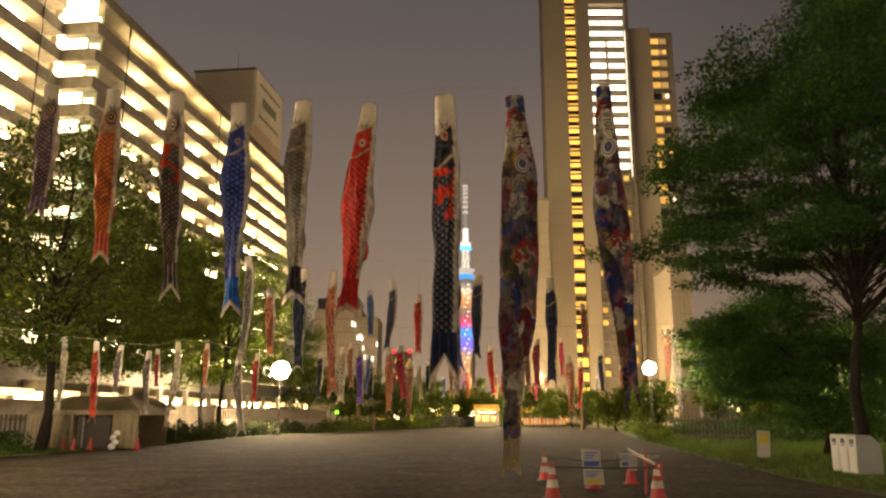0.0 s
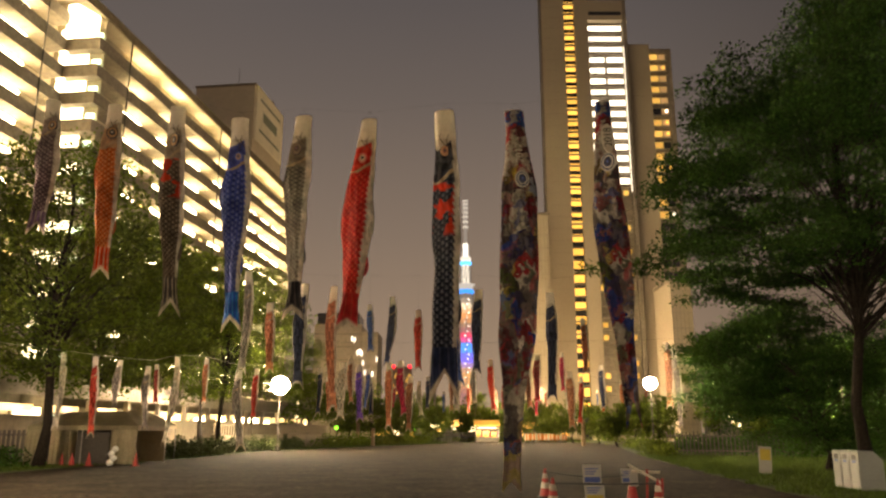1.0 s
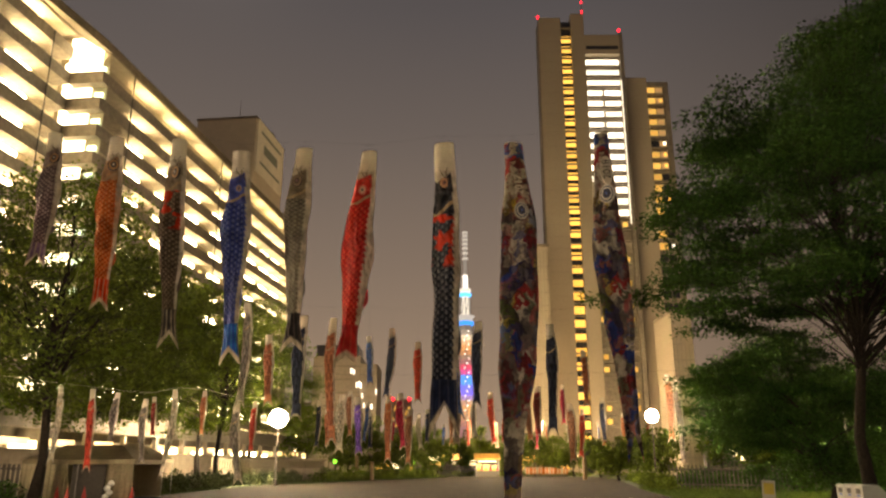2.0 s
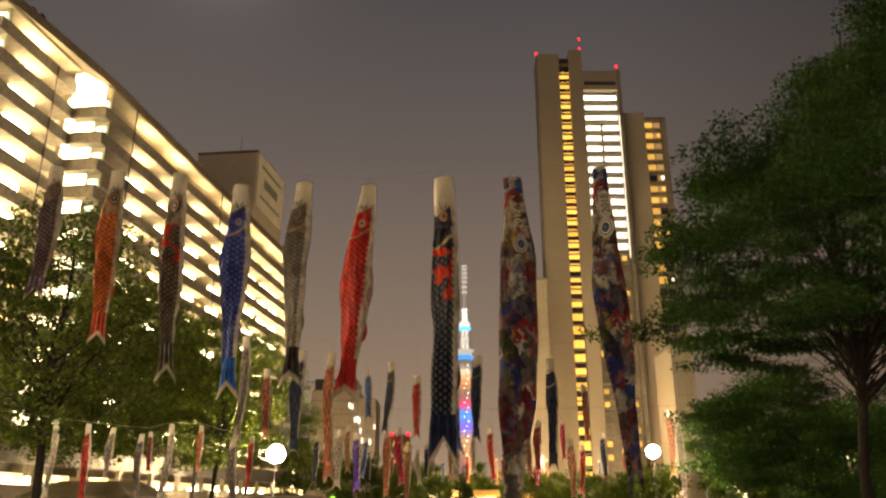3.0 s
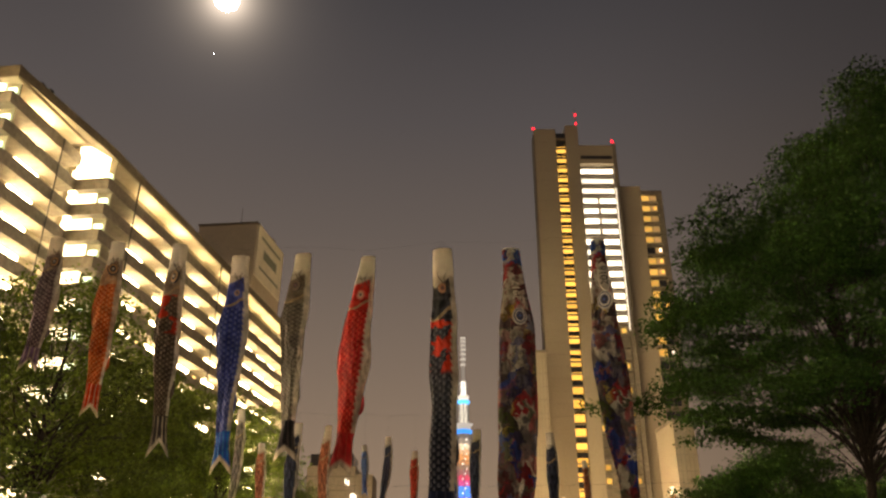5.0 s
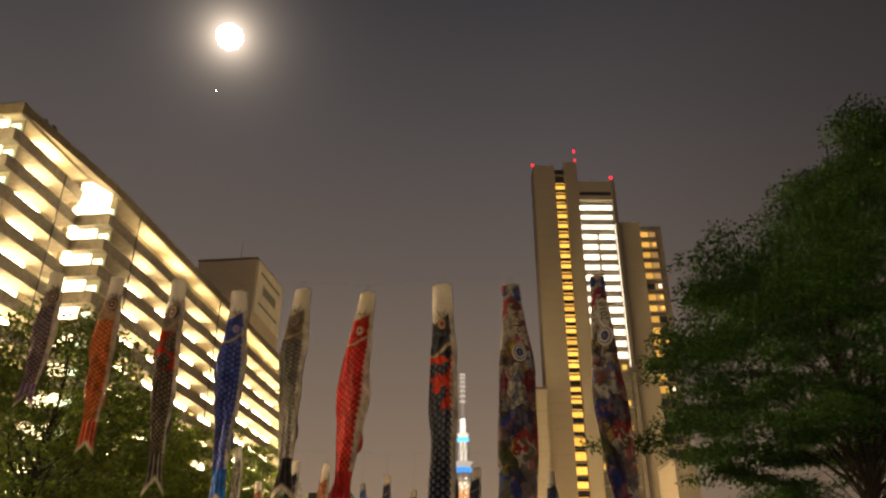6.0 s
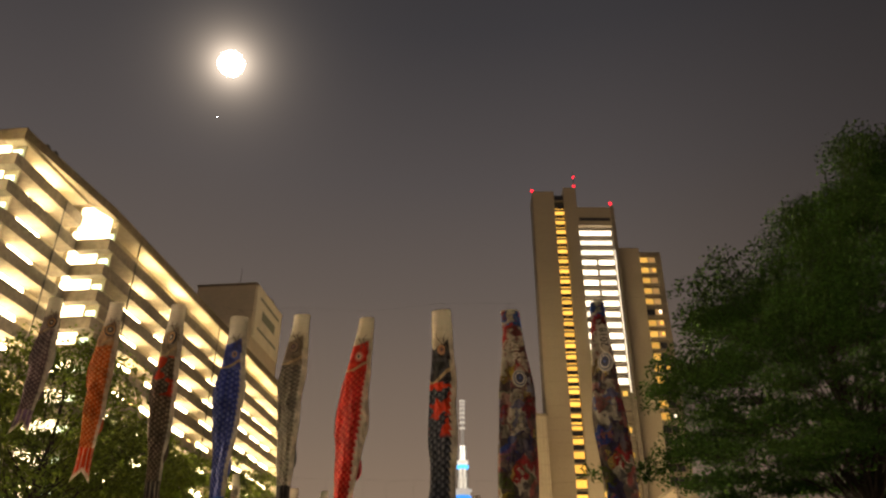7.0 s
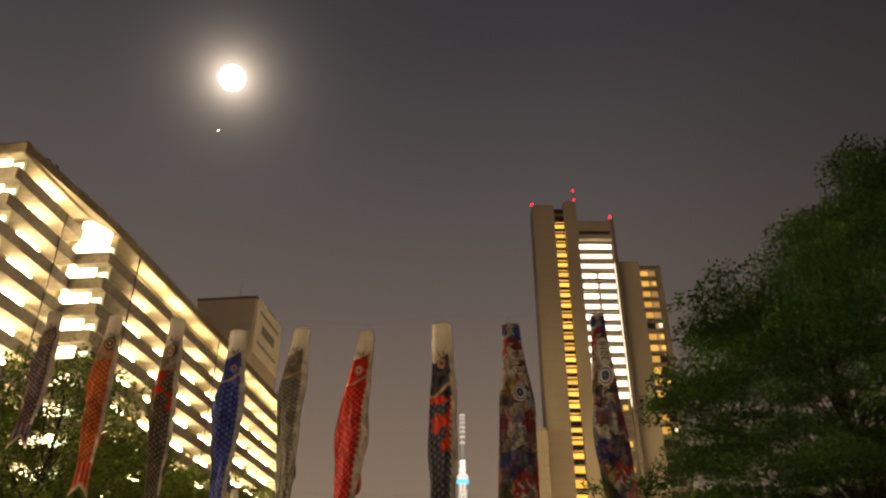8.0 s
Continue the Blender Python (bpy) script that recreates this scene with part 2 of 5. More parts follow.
    nt.links.new(tc.outputs["Object"], wv.inputs["Vector"])
    bp = nt.nodes.new("ShaderNodeBump")
    bp.inputs["Strength"].default_value, bp.inputs["Distance"].default_value = 0.8, 0.05
    nt.links.new(wv.outputs["Fac"], bp.inputs["Height"])
    nt.links.new(bp.outputs[0], b.inputs["Normal"])
    shine_through(m, mul.outputs[0], 0.28)
    return m


M_ASPHALT = mat("asphalt", (0.032, 0.024, 0.015), 1.0, grain=0.95, scale=5.0, stain=0.45, stain_scale=0.7, bump=0.6)
M_ASPHALT.node_tree.nodes["Principled BSDF"].inputs["Specular IOR Level"].default_value = 0.06
M_GRASS_SOIL = mat("grass_soil", (0.045, 0.06, 0.018), 0.95, grain=0.5, scale=6, stain=0.4, stain_scale=0.3, bump=0.6)
M_GRASS = mat("grass_blades", (0.085, 0.13, 0.025), 0.8, grain=0.3, scale=3, translucent=0.3, spread=0.4)
M_BARK = mat("bark", (0.022, 0.017, 0.013), 0.95, grain=0.5, scale=12, bump=0.8)
M_LEAF = mat("leaves", (0.038, 0.090, 0.0145), 0.8, stain=0.35, stain_scale=0.35, translucent=0.35, spread=0.45)
M_HEDGE = mat("hedge_leaves", (0.040, 0.052, 0.016), 0.85, stain=0.3, stain_scale=0.5, translucent=0.25, spread=0.4)
# lit copy of the leaves: lamp light on the foliage put into the colour
M_LEAF_LIT = mat("leaves_lamp_lit", (0.092, 0.128, 0.017), 0.8, stain=0.35, stain_scale=0.35, translucent=0.38, spread=0.45)
M_CONC = mat("painted_concrete", (0.33, 0.29, 0.235), 0.85, grain=0.12, scale=1.5, stain=0.12, stain_scale=0.12, bump=0.15)
M_GALLERY = mat("gallery_paint", (0.44, 0.39, 0.29), 0.85, grain=0.1, scale=1.5, stain=0.14, stain_scale=0.2, bump=0.1)
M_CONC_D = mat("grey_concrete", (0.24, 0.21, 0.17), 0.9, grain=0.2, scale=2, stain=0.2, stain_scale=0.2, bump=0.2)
M_ROOF = mat("roof_concrete", (0.19, 0.155, 0.11), 0.9, grain=0.2, scale=2, stain=0.2, stain_scale=0.2)
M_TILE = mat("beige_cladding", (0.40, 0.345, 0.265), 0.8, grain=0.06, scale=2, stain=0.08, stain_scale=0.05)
M_DARK = mat("dark_glazing", (0.035, 0.035, 0.04), 0.25, grain=0.2, scale=1.0)
M_STEEL = mat("galvanised_steel", (0.32, 0.31, 0.30), 0.45, 0.8, grain=0.15, scale=12)
M_POST = mat("brown_post", (0.05, 0.043, 0.036), 0.6, 0.2, grain=0.2, scale=8)
M_CABLE = mat("cable", (0.05, 0.05, 0.05), 0.6, grain=0.1)
M_CANVAS = mat("tent_canvas", (0.36, 0.30, 0.20), 0.8, grain=0.1, scale=6, stain=0.15, stain_scale=0.8, translucent=0.2)
M_WHITE = mat("white_cloth", (0.66, 0.60, 0.50), 0.7, grain=0.08, scale=9, stain=0.12, stain_scale=1.5, translucent=0.3)
M_BINS = mat("light_grey_enamel", (0.25, 0.26, 0.245), 0.45, grain=0.06, scale=14, stain=0.12, stain_scale=1.2)
M_BLACK = mat("black_print", (0.015, 0.014, 0.016), 0.6, grain=0.2)
M_INK = mat("faded_ink", (0.07, 0.045, 0.03), 0.7, grain=0.2)
M_CONE = mat("red_plastic", (0.34, 0.018, 0.015), 0.5, grain=0.1, scale=10, stain=0.12, stain_scale=2)
M_PAPER = mat("paper_notice", (0.40, 0.39, 0.35), 0.7, grain=0.06, scale=12)
M_YELLOW = mat("yellow_sheet", (0.46, 0.36, 0.05), 0.6, grain=0.08, scale=10)
M_FENCE = mat("dark_fence", (0.09, 0.08, 0.065), 0.7, grain=0.2, scale=6)
M_BLUEP = mat("blue_print", (0.05, 0.09, 0.30), 0.6, grain=0.1)
M_NAVY = mat("navy_print", (0.02, 0.03, 0.09), 0.6, grain=0.1)

G_LAMP = glowing("lamp_glow", (1.0, 0.88, 0.66), 60)
G_GALLERY = glowing("gallery_light_glow", (1.0, 0.82, 0.46), 17, 0.3)
G_LANDING = glowing("landing_glow", (1.0, 0.84, 0.52), 5, 0.2)
G_PORCH = glowing("porch_glow", (1.0, 0.72, 0.26), 2.2, 0.4)
G_GALLERY_G = glowing("gallery_tube_green", (0.75, 1.0, 0.66), 3, 0.3)
G_WARM = glowing("warm_window", (1.0, 0.54, 0.10), 0.78, 0.35)
G_WARM_2 = glowing("amber_window", (1.0, 0.58, 0.13), 0.40, 0.25)
G_FAINT = glowing("curtained_window", (1.0, 0.62, 0.26), 0.13, 0.4)
G_WHITE = glowing("white_window", (1.0, 0.91, 0.74), 1.5, 0.4)
G_DIM = glowing("dim_window", (1.0, 0.62, 0.14), 0.40, 0.5)
G_MOON = glowing("moon_face", (1.0, 0.95, 0.86), 14)
G_RED = glowing("red_beacon", (1.0, 0.012, 0.03), 2.4)
G_SHOP = glowing("shop_light", (1.0, 0.80, 0.45), 3.5)
G_STALL = glowing("stall_glow", (1.0, 0.66, 0.24), 0.4)
G_STRIP = glowing("strip_light", (1.0, 0.70, 0.28), 1.1, 0.5)
G_ORANGE = glowing("orange_light", (1.0, 0.50, 0.12), 2.2)
G_GREEN = glowing("green_sign", (0.20, 1.0, 0.05), 1.6)


# ---- building kit ----
def mesh_of(name, verts, faces, material=None, smooth=False):
    me = bpy.data.meshes.new(name)
    me.from_pydata([tuple(v) for v in verts], [], [tuple(f) for f in faces])
    if material:
        me.materials.append(material)
    if smooth:
        me.polygons.foreach_set("use_smooth", [True] * len(me.polygons))
    me.update()
    return me


def part(name, data, material, parent, label="", at=None):
    """A bmesh or mesh as one object under a thing or part."""
    if isinstance(data, bmesh.types.BMesh):
        me = bpy.data.meshes.new(name)
        data.to_mesh(me)
        data.free()
    else:
        me = data
    if material and not me.materials:
        me.materials.append(material)
    ob = new(name, me)
    ob.parent = parent
    if at is not None:
        ob.matrix_basis = at
    if label:
        tagged(ob, label)
    return ob


def thing(name, m, label, category, group="", kind=""):
    ob = new(name)
    ob.matrix_basis = m
    return tagged(ob, label, category, group, kind)


def box(bm, x0, x1, y0, y1, z0, z1, bevel=0.0):
    r = bmesh.ops.create_cube(bm, size=1.0)
    bmesh.ops.scale(bm, vec=(x1 - x0, y1 - y0, z1 - z0), verts=r["verts"])
    bmesh.ops.translate(bm, vec=((x0 + x1) / 2, (y0 + y1) / 2, (z0 + z1) / 2), verts=r["verts"])
    if bevel:
        edges = list({e for v in r["verts"] for e in v.link_edges})
        bmesh.ops.bevel(bm, geom=edges, offset=bevel, segments=1, affect="EDGES")
    return bm


def boxes(*rows, bevel=0.0):
    bm = bmesh.new()
    for r in rows:
        box(bm, *r, bevel=bevel)
    return bm


def tube(points, radii, sides=8, caps=True):
    """Vertices and faces of a tapered tube along points."""
    vs, fs = [], []
    pts = [Vector(p) for p in points]
    for i, p in enumerate(pts):
        d = (pts[min(i + 1, len(pts) - 1)] - pts[max(i - 1, 0)]).normalized()
        a = d.cross(Vector((0.31, 0.95, 0.05)))
        a = a.normalized() if a.length > 1e-4 else Vector((1, 0, 0))
        b = d.cross(a)
        for k in range(sides):
            w = 2 * math.pi * k / sides
            vs.append(p + (a * math.cos(w) + b * math.sin(w)) * radii[i])
    for i in range(len(pts) - 1):
        for k in range(sides):
            k2 = (k + 1) % sides
            fs.append((i * sides + k, i * sides + k2, (i + 1) * sides + k2, (i + 1) * sides + k))
    if caps:
        fs.append(tuple(range(sides))[::-1])
        fs.append(tuple((len(pts) - 1) * sides + k for k in range(sides)))
    return vs, fs


def lathe(profile, sides=16):
    """(radius, z) rows turned round the z axis."""
    return tube([(0, 0, z) for _, z in profile], [r for r, _ in profile], sides)


def joined(pieces):
    vs, fs = [], []
    for v, f in pieces:
        n = len(vs)
        vs += v
        fs += [tuple(i + n for i in q) for q in f]
    return vs, fs


# ---- ground ----
def sheet(name, outline, z, material):
    bm = bmesh.new()
    f = bm.faces.new([bm.verts.new((x, y, z)) for x, y in outline])
    bmesh.ops.triangulate(bm, faces=[f])
    me = bpy.data.meshes.new(name)
    bm.to_mesh(me)
    bm.free()
    me.materials.append(material)
    return new(name, me)


tagged(sheet("ground", [(-1500, -300), (1500, -300), (1500, 3000), (-1500, 3000)], 0.0, M_GRASS_SOIL), "dark park ground with grass and bare soil", "ground", kind="structure")
PLAZA = [(-19.5, -40), (12, -40), (8.8, 8), (9.3, 21), (10.2, 28), (11.4, 37), (14, 55), (18, 78), (23, 104), (24, 126), (1, 128), (-6, 104), (-12.9, 83), (-15.8, 71), (-16.5, 52), (-17.0, 43), (-18.0, 32), (-19.5, 10)]
tagged(sheet("plaza_pavement", PLAZA, 0.006, M_ASPHALT), "wide dark asphalt plaza with faint stains", "pavement", kind="structure")


# ---- the gallery-access apartment block ----
STOREY = 2.95
BLOCK = pose(-38.3, 70.2, 0, 0, 0, -6.84)


def gallery_block():
    b = thing("apartment_building", BLOCK, "long concrete apartment block with brightly lit open access galleries", "building")
    back = -1.9
    # three wings, each stepping 3.7 m forward of the one before
    wings = ((-3.7, -45.0, -11.7, (-16, -25, -33, -41), 44.9, -1), (0.0, -11.7, 0.0, (-5.4,), 45.2, -1), (3.7, 0.0, 61.4, (10.2, 17.8, 26.0, 34.2, 41.3, 47.7, 53.6, 59.0), 43.0, 0))
    # one glowing panel stands in for each bay's ceiling lamps and lit wall
    hall_bm = boxes((0.0, 0.10, -1.85, 1.85, -1.1, 1.5))
    hall = bpy.data.meshes.new("stair_hall_light")
    hall_bm.to_mesh(hall)
    hall_bm.free()
    hall.materials.append(G_GALLERY)
    mull_bm = boxes((0.0, 0.05, -0.04, 0.04, -1.1, 1.5), (0.0, 0.05, 0.85, 0.90, -1.1, 1.5), (0.0, 0.05, -0.90, -0.85, -1.1, 1.5), (0.0, 0.05, -1.65, 1.65, 0.85, 0.92))
    mull = bpy.data.meshes.new("mullion")
    mull_bm.to_mesh(mull)
    mull_bm.free()
    mull.materials.append(M_CONC)
    small_bm = boxes((-0.06, 0.06, -0.45, 0.45, -0.25, 0.3), bevel=0.04)
    small = bpy.data.meshes.new("porch_lamp")
    small_bm.to_mesh(small)
    small_bm.free()
    small.materials.append(G_PORCH)
    green = small.copy()
    green.materials[0] = G_GALLERY_G
    door_bm = boxes((0, 0.06, -0.45, 0.45, 0, 2.0), (0.06, 0.1, 0.3, 0.36, 0.95, 1.1))
    door_me = bpy.data.meshes.new("flat_door")
    door_bm.to_mesh(door_me)
    door_bm.free()
    door_me.materials.append(M_CONC_D)
    rng = random.Random(4)
    for w, (face, y0, y1, halls, soffit, k0) in enumerate(wings):
        part("core_wall", boxes((-16, face + back, y0 + (1.14 if w else 0.0), y1 + (1.1 if w < 2 else 0.0), 0, soffit)), M_GALLERY, b)
        part("roof", boxes((-16.2, face + 0.15, y0 + (1.17 if w == 2 else -0.1), y1, soffit, soffit + (1.0 if w == 2 else 1.2))), M_ROOF, b, "brown-grey concrete roof slab")
        part("ceiling_band", boxes((face + back, face, y0 + (1.17 if w == 2 else 0.0), y1, soffit - 0.12, soffit)), M_GALLERY, b)
        for k in range(k0, 14):
            top = 40.6 - STOREY * k
            if top < 2:
                continue
            part("parapet", boxes((face - 0.14, face, y0, y1, top - 1.30, top), (face + back, face - 0.14, y0, y1, top - 1.30, top - 1.10)), M_CONC_D, b)
            if w < 2 and not (w == 1 and k == -1):
                # the return wall and the landing at the step
                part("step_parapet", boxes((face, face + 3.7, y1 - 0.14, y1, top - 1.30, top), (face, face + 1.79, y1, y1 + 0.95, top - 1.3, top - 1.1)), M_CONC_D, b)
                part("stair_hall_light", boxes((face - 1.3, face + 1.95, y1 + 0.86, y1 + 0.95, top - 1.1, top + 1.6)), G_LANDING, b)
                part("porch_lamp", green, None, b, at=pose(face + 2.9, y1 + 0.75, top + 0.6, 0, 0, 90))
                part("landing_wall", boxes((face + back, face + 3.56, y1 + 0.96, y1 + 1.1, top - 1.3, top + 1.65)), M_GALLERY, b)
            for yy in halls:
                h = part("stair_hall_light", hall, None, b, at=pose(face + back + 0.02, yy, top))
                part("mullion", mull, None, h, at=pose(0.10, 0, 0))
                if w < 2:
                    part("porch_lamp", small, None, b, at=pose(face + back + 0.08, yy + 3.3, top + 0.75))
                elif rng.random() < 0.4:
                    part("porch_lamp", small, None, b, at=pose(face + back + 0.08, yy + 3.5 + rng.random(), top + 0.9))
                part("flat_door", door_me, None, b, at=pose(face + back, yy + 4.4, top - 1.10))
                part("flat_door", door_me, None, b, at=pose(face + back, yy + 2.3, top - 1.10))
    # the roof runs slantwise over the step between the two wings
    vs = [(x, y, z + h) for h in (0.0, 1.0) for x, y, z in ((0.17, -11.6, 45.3), (3.85, -0.11, 43.0), (0.17, -0.11, 45.3))]
    part("roof_link", mesh_of("roof_link", vs, [(0, 2, 1), (3, 4, 5), (0, 1, 4, 3), (1, 2, 5, 4), (2, 0, 3, 5)], M_ROOF), None, b)
    # the top landing, open to the front under the slanting roof
    def slice_of(name, outline, ya, yb, material):
        n = len(outline)
        vs = [(x, y, z) for y in (ya, yb) for x, z in outline]
        fs = [tuple(range(n)), tuple(range(2 * n - 1, n - 1, -1))] + [(k, n + k, n + (k + 1) % n, (k + 1) % n) for k in range(n)]
        return part(name, mesh_of(name, vs, fs, material), None, b)
    slice_of("landing_wall", [(-1.9, 41.5), (3.56, 41.5), (3.56, 43.05), (0.17, 45.2), (-1.9, 45.2)], 0.96, 1.1, M_GALLERY)
    slice_of("landing_roof", [(-2.1, 45.25), (0.17, 45.25), (3.84, 42.98), (3.84, 43.98), (0.17, 46.25), (-2.1, 46.25)], -0.108, 1.16, M_ROOF)
    # glowing panel fills the landing wall in place of light falling on it
    slice_of("stair_hall_light", [(-0.9, 41.0), (2.7, 41.0), (2.7, 43.5), (0.17, 45.12), (-0.9, 45.12)], 0.84, 0.95, G_LANDING)
    part("end_wall", boxes((3.7 + back, 3.9, 61.4, 62.3, 0, 43.0)), M_CONC, b)
    for yy in (-28, -3.4, 5.6, 29.8):
        face = -3.64 if yy < -12 else (0.06 if yy < 0 else 3.76)
        vs, fs = tube([(face, yy, 1), (face, yy, 43.5)], [0.07, 0.07], 6)
        part("downpipe", mesh_of("downpipe", vs, fs, M_POST), None, b)
    for yy, h in ((-7.2, 1.3), (-6.4, 0.9), (-5.8, 1.5)):
        vs, fs = tube([(-1.0, yy, 46.4), (-1.0, yy, 46.4 + h)], [0.05, 0.04], 6)
        part("aerial_pole", mesh_of("aerial_pole", vs, fs, M_POST), None, b)
        part("aerial_box", boxes((-1.25, -0.75, yy - 0.3, yy + 0.3, 46.4 + h * 0.6, 46.4 + h), bevel=0.05), M_POST, b)
    # plant room with a billboard on the roof
    p = thing("rooftop_plant_room", BLOCK @ pose(0, 0, 44.25), "beige rooftop plant room carrying a large pale billboard", "building")
    part("plant_room_wall", boxes((-6.2, 3.6, 41.5, 55.0, 0, 11.0)), mat("cream_cladding", (0.60, 0.51, 0.38), 0.8, grain=0.06, scale=2, stain=0.1, stain_scale=0.2), p)
    part("parapet_cap", boxes((-6.35, 3.75, 41.35, 55.15, 11.0, 11.35)), M_ROOF, p)
    bill = part("billboard", boxes((3.62, 3.85, 42.0, 54.6, 2.3, 11.3), bevel=0.04), mat("billboard_sheet", (0.80, 0.74, 0.60), 0.7, grain=0.08, stain=0.1), p, "pale billboard with faded unreadable lines")
    fade = mat("billboard_print", (0.22, 0.24, 0.18), 0.7, grain=0.1)
    for z, y0, y1, h in ((9.2, 43.5, 53.0, 0.5), (6.2, 45.0, 51.5, 1.6), (4.0, 43.5, 53.0, 0.45)):
        part("print_bar", boxes((3.86, 3.88, y0, y1, z, z + h)), fade, bill)
    vs, fs = tube([(-1.5, 47, 11), (-1.5, 47, 17)], [0.08, 0.03], 6)
    part("aerial", mesh_of("aerial", vs, fs, M_STEEL), None, p)
    part("vent_box", boxes((2.4, 3.4, 49.5, 51, 11.35, 12.2), bevel=0.06), M_ROOF, p)


gallery_block()

wall_w = thing("boundary_wall", pose(-26.0, 60, 0, 0, 0, -6.84), "beige podium wall with a lit strip below the block", "wall", kind="structure")
part("wall_body", boxes((-0.3, 0, -40, 60, 0, 2.6), (-0.4, 0.1, -40, 60, 2.6, 2.75)), M_ROOF, wall_w)
part("podium_beam", boxes((-1.2, -0.6, -40, 60, 4.1, 5.6)), M_CONC, wall_w)
for i in range(18):
    y = -38 + i * 5.4
    if i % 5 != 3:
        part("strip_light", boxes((-1.6, -1.5, y, y + 4.2, 3.05, 3.5)), G_STRIP, wall_w)
    part("pillar", boxes((-1.1, -0.7, y + 4.5, y + 4.9, 2.75, 4.1)), M_CONC, wall_w)


# ---- high-rise towers beyond the park ----
def twin_towers():
    rng = random.Random(9)
    t = thing("residential_tower", pose(0, 180, 0), "beige high-rise tower with a column of lit windows", "building")
    # the left slab is split by the window slot
    part("slab_wall", boxes((25.9, 31.75, 0, 5.5, 0, 118.2)), M_TILE, t)
    part("slab_wall", boxes((34.6, 38.0, 0, 16, 0, 119.5)), M_TILE, t)
    part("slot_back", boxes((31.75, 34.6, 1.2, 16, 0, 117.6)), M_DARK, t)
    # thin sheet over the slab's left side, darker grey than the front
    part("side_sheet", boxes((25.75, 25.9, 0.3, 5.4, 0, 117.6)), M_CONC_D, t)
    zs = [112.1 - 3.03 * i for i in range(18)] + [57.4, 54.6] + [51.6 - 3.4 * i for i in range(14)]
    for i, z in enumerate(zs):
        h = 1.0 if i == 19 else 1.9
        part("window", boxes((31.92, 34.45, 1.0, 1.15, z - 0.9, z - 0.9 + h)), G_WARM, t)
        part("ceiling_light", boxes((32.45, 33.95, 0.93, 0.99, z + 0.1, z + 0.6)), G_WHITE, t) if i < 18 else None
    for i in range(38):
        z = 117 - 3.03 * i
        part("slot_floor", boxes((31.75, 34.6, 0.25, 1.2, z - 1.8, z - 1.5)), M_CONC_D, t)
        part("cladding_joint", boxes((25.62, 31.73, -0.03, 0.0, z, z + 0.06)), M_CONC, t)
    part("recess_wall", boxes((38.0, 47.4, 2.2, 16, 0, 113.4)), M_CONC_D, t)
    part("crown_beam", boxes((38.0, 47.4, 0.6, 2.2, 107.6, 113.4)), M_TILE, t)
    part("crown_groove", boxes((38.4, 47.0, 0.5, 0.62, 109.0, 110.0)), M_DARK, t)
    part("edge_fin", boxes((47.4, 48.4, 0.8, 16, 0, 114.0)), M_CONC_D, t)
    part("edge_light", boxes((47.15, 47.35, 0.7, 0.8, 60, 100)), G_WHITE, t)
    for i in range(15):
        z = 105.7 - 3.03 * i
        spans = ((38.1, 47.1),) if i < 3 else ((38.1, 42.3), (43.0, 47.1))
        for a, c in spans:
            part("window", boxes((a, c, 1.9, 2.15, z - 0.95, z + 0.75)), G_WHITE, t)
        part("balcony_slab", boxes((38.0, 47.1, 0.9, 2.2, z - 1.7, z - 1.15)), M_CONC_D, t)
    for i in range(17):
        z = 105.7 - 3.03 * (15 + i)
        part("balcony_slab", boxes((38.0, 47.1, 0.9, 2.2, z - 1.7, z - 1.15)), M_CONC_D, t)
        for a in (38.6, 45.4):
            if rng.random() < 0.42:
                part("window", boxes((a, a + 1.2, 1.9, 2.15, z - 0.7, z + 0.5)), G_DIM, t)
    for x, z in ((25.9, 118.0), (47.6, 114.0)):
        vs, fs = tube([(x, 1, z), (x, 1, z + 0.9)], [0.12, 0.12], 6)
        post = part("beacon_post", mesh_of("beacon_post", vs, fs, M_STEEL), None, t)
        vs, fs = lathe([(0.2, 0), (0.34, 0.2), (0.34, 0.7), (0.15, 0.9)], 10)
        part("red_beacon", mesh_of("red_beacon", vs, fs, G_RED), None, post, "glowing red aircraft warning light", pose(x, 1, z + 0.5))
    vs, fs = tube([(38.9, 6, 113), (38.9, 6, 129)], [0.16, 0.08], 6)
    mast = part("mast", mesh_of("mast", vs, fs, M_STEEL), None, t)
    for z in (120.5, 123.5, 126.6):
        part("red_beacon", boxes((38.7, 39.1, 5.7, 5.95, z, z + 0.7)), G_RED, mast)
    part("roof_unit", boxes((35.0, 36.6, 4, 8, 119.4, 121.0), bevel=0.1), M_ROOF, t)

    t2 = thing("residential_tower", pose(0, 184, 0), "second beige high-rise with yellow lit windows", "building")
    part("slab_wall", boxes((49.4, 54.8, 0, 14, 0, 102.4)), M_TILE, t2)
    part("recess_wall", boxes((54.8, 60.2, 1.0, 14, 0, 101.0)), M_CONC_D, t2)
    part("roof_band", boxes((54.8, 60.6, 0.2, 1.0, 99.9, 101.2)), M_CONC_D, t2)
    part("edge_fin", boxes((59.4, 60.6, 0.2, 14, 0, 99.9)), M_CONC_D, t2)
    for i in range(28):
        z = 98.95 - 3.12 * i
        part("balcony_slab", boxes((54.8, 59.4, 0.0, 1.0, z - 1.7, z - 1.15)), M_CONC_D, t2)
        lit = i not in (5, 12) and i < 15
        part("window", boxes((54.95, 57.1, 0.8, 0.98, z - 0.95, z + 0.85)), G_WARM_2 if lit else M_DARK, t2)
        part("window", boxes((57.35, 59.1, 0.8, 0.98, z - 0.95, z + 0.85)), G_FAINT if i < 8 else M_DARK, t2)
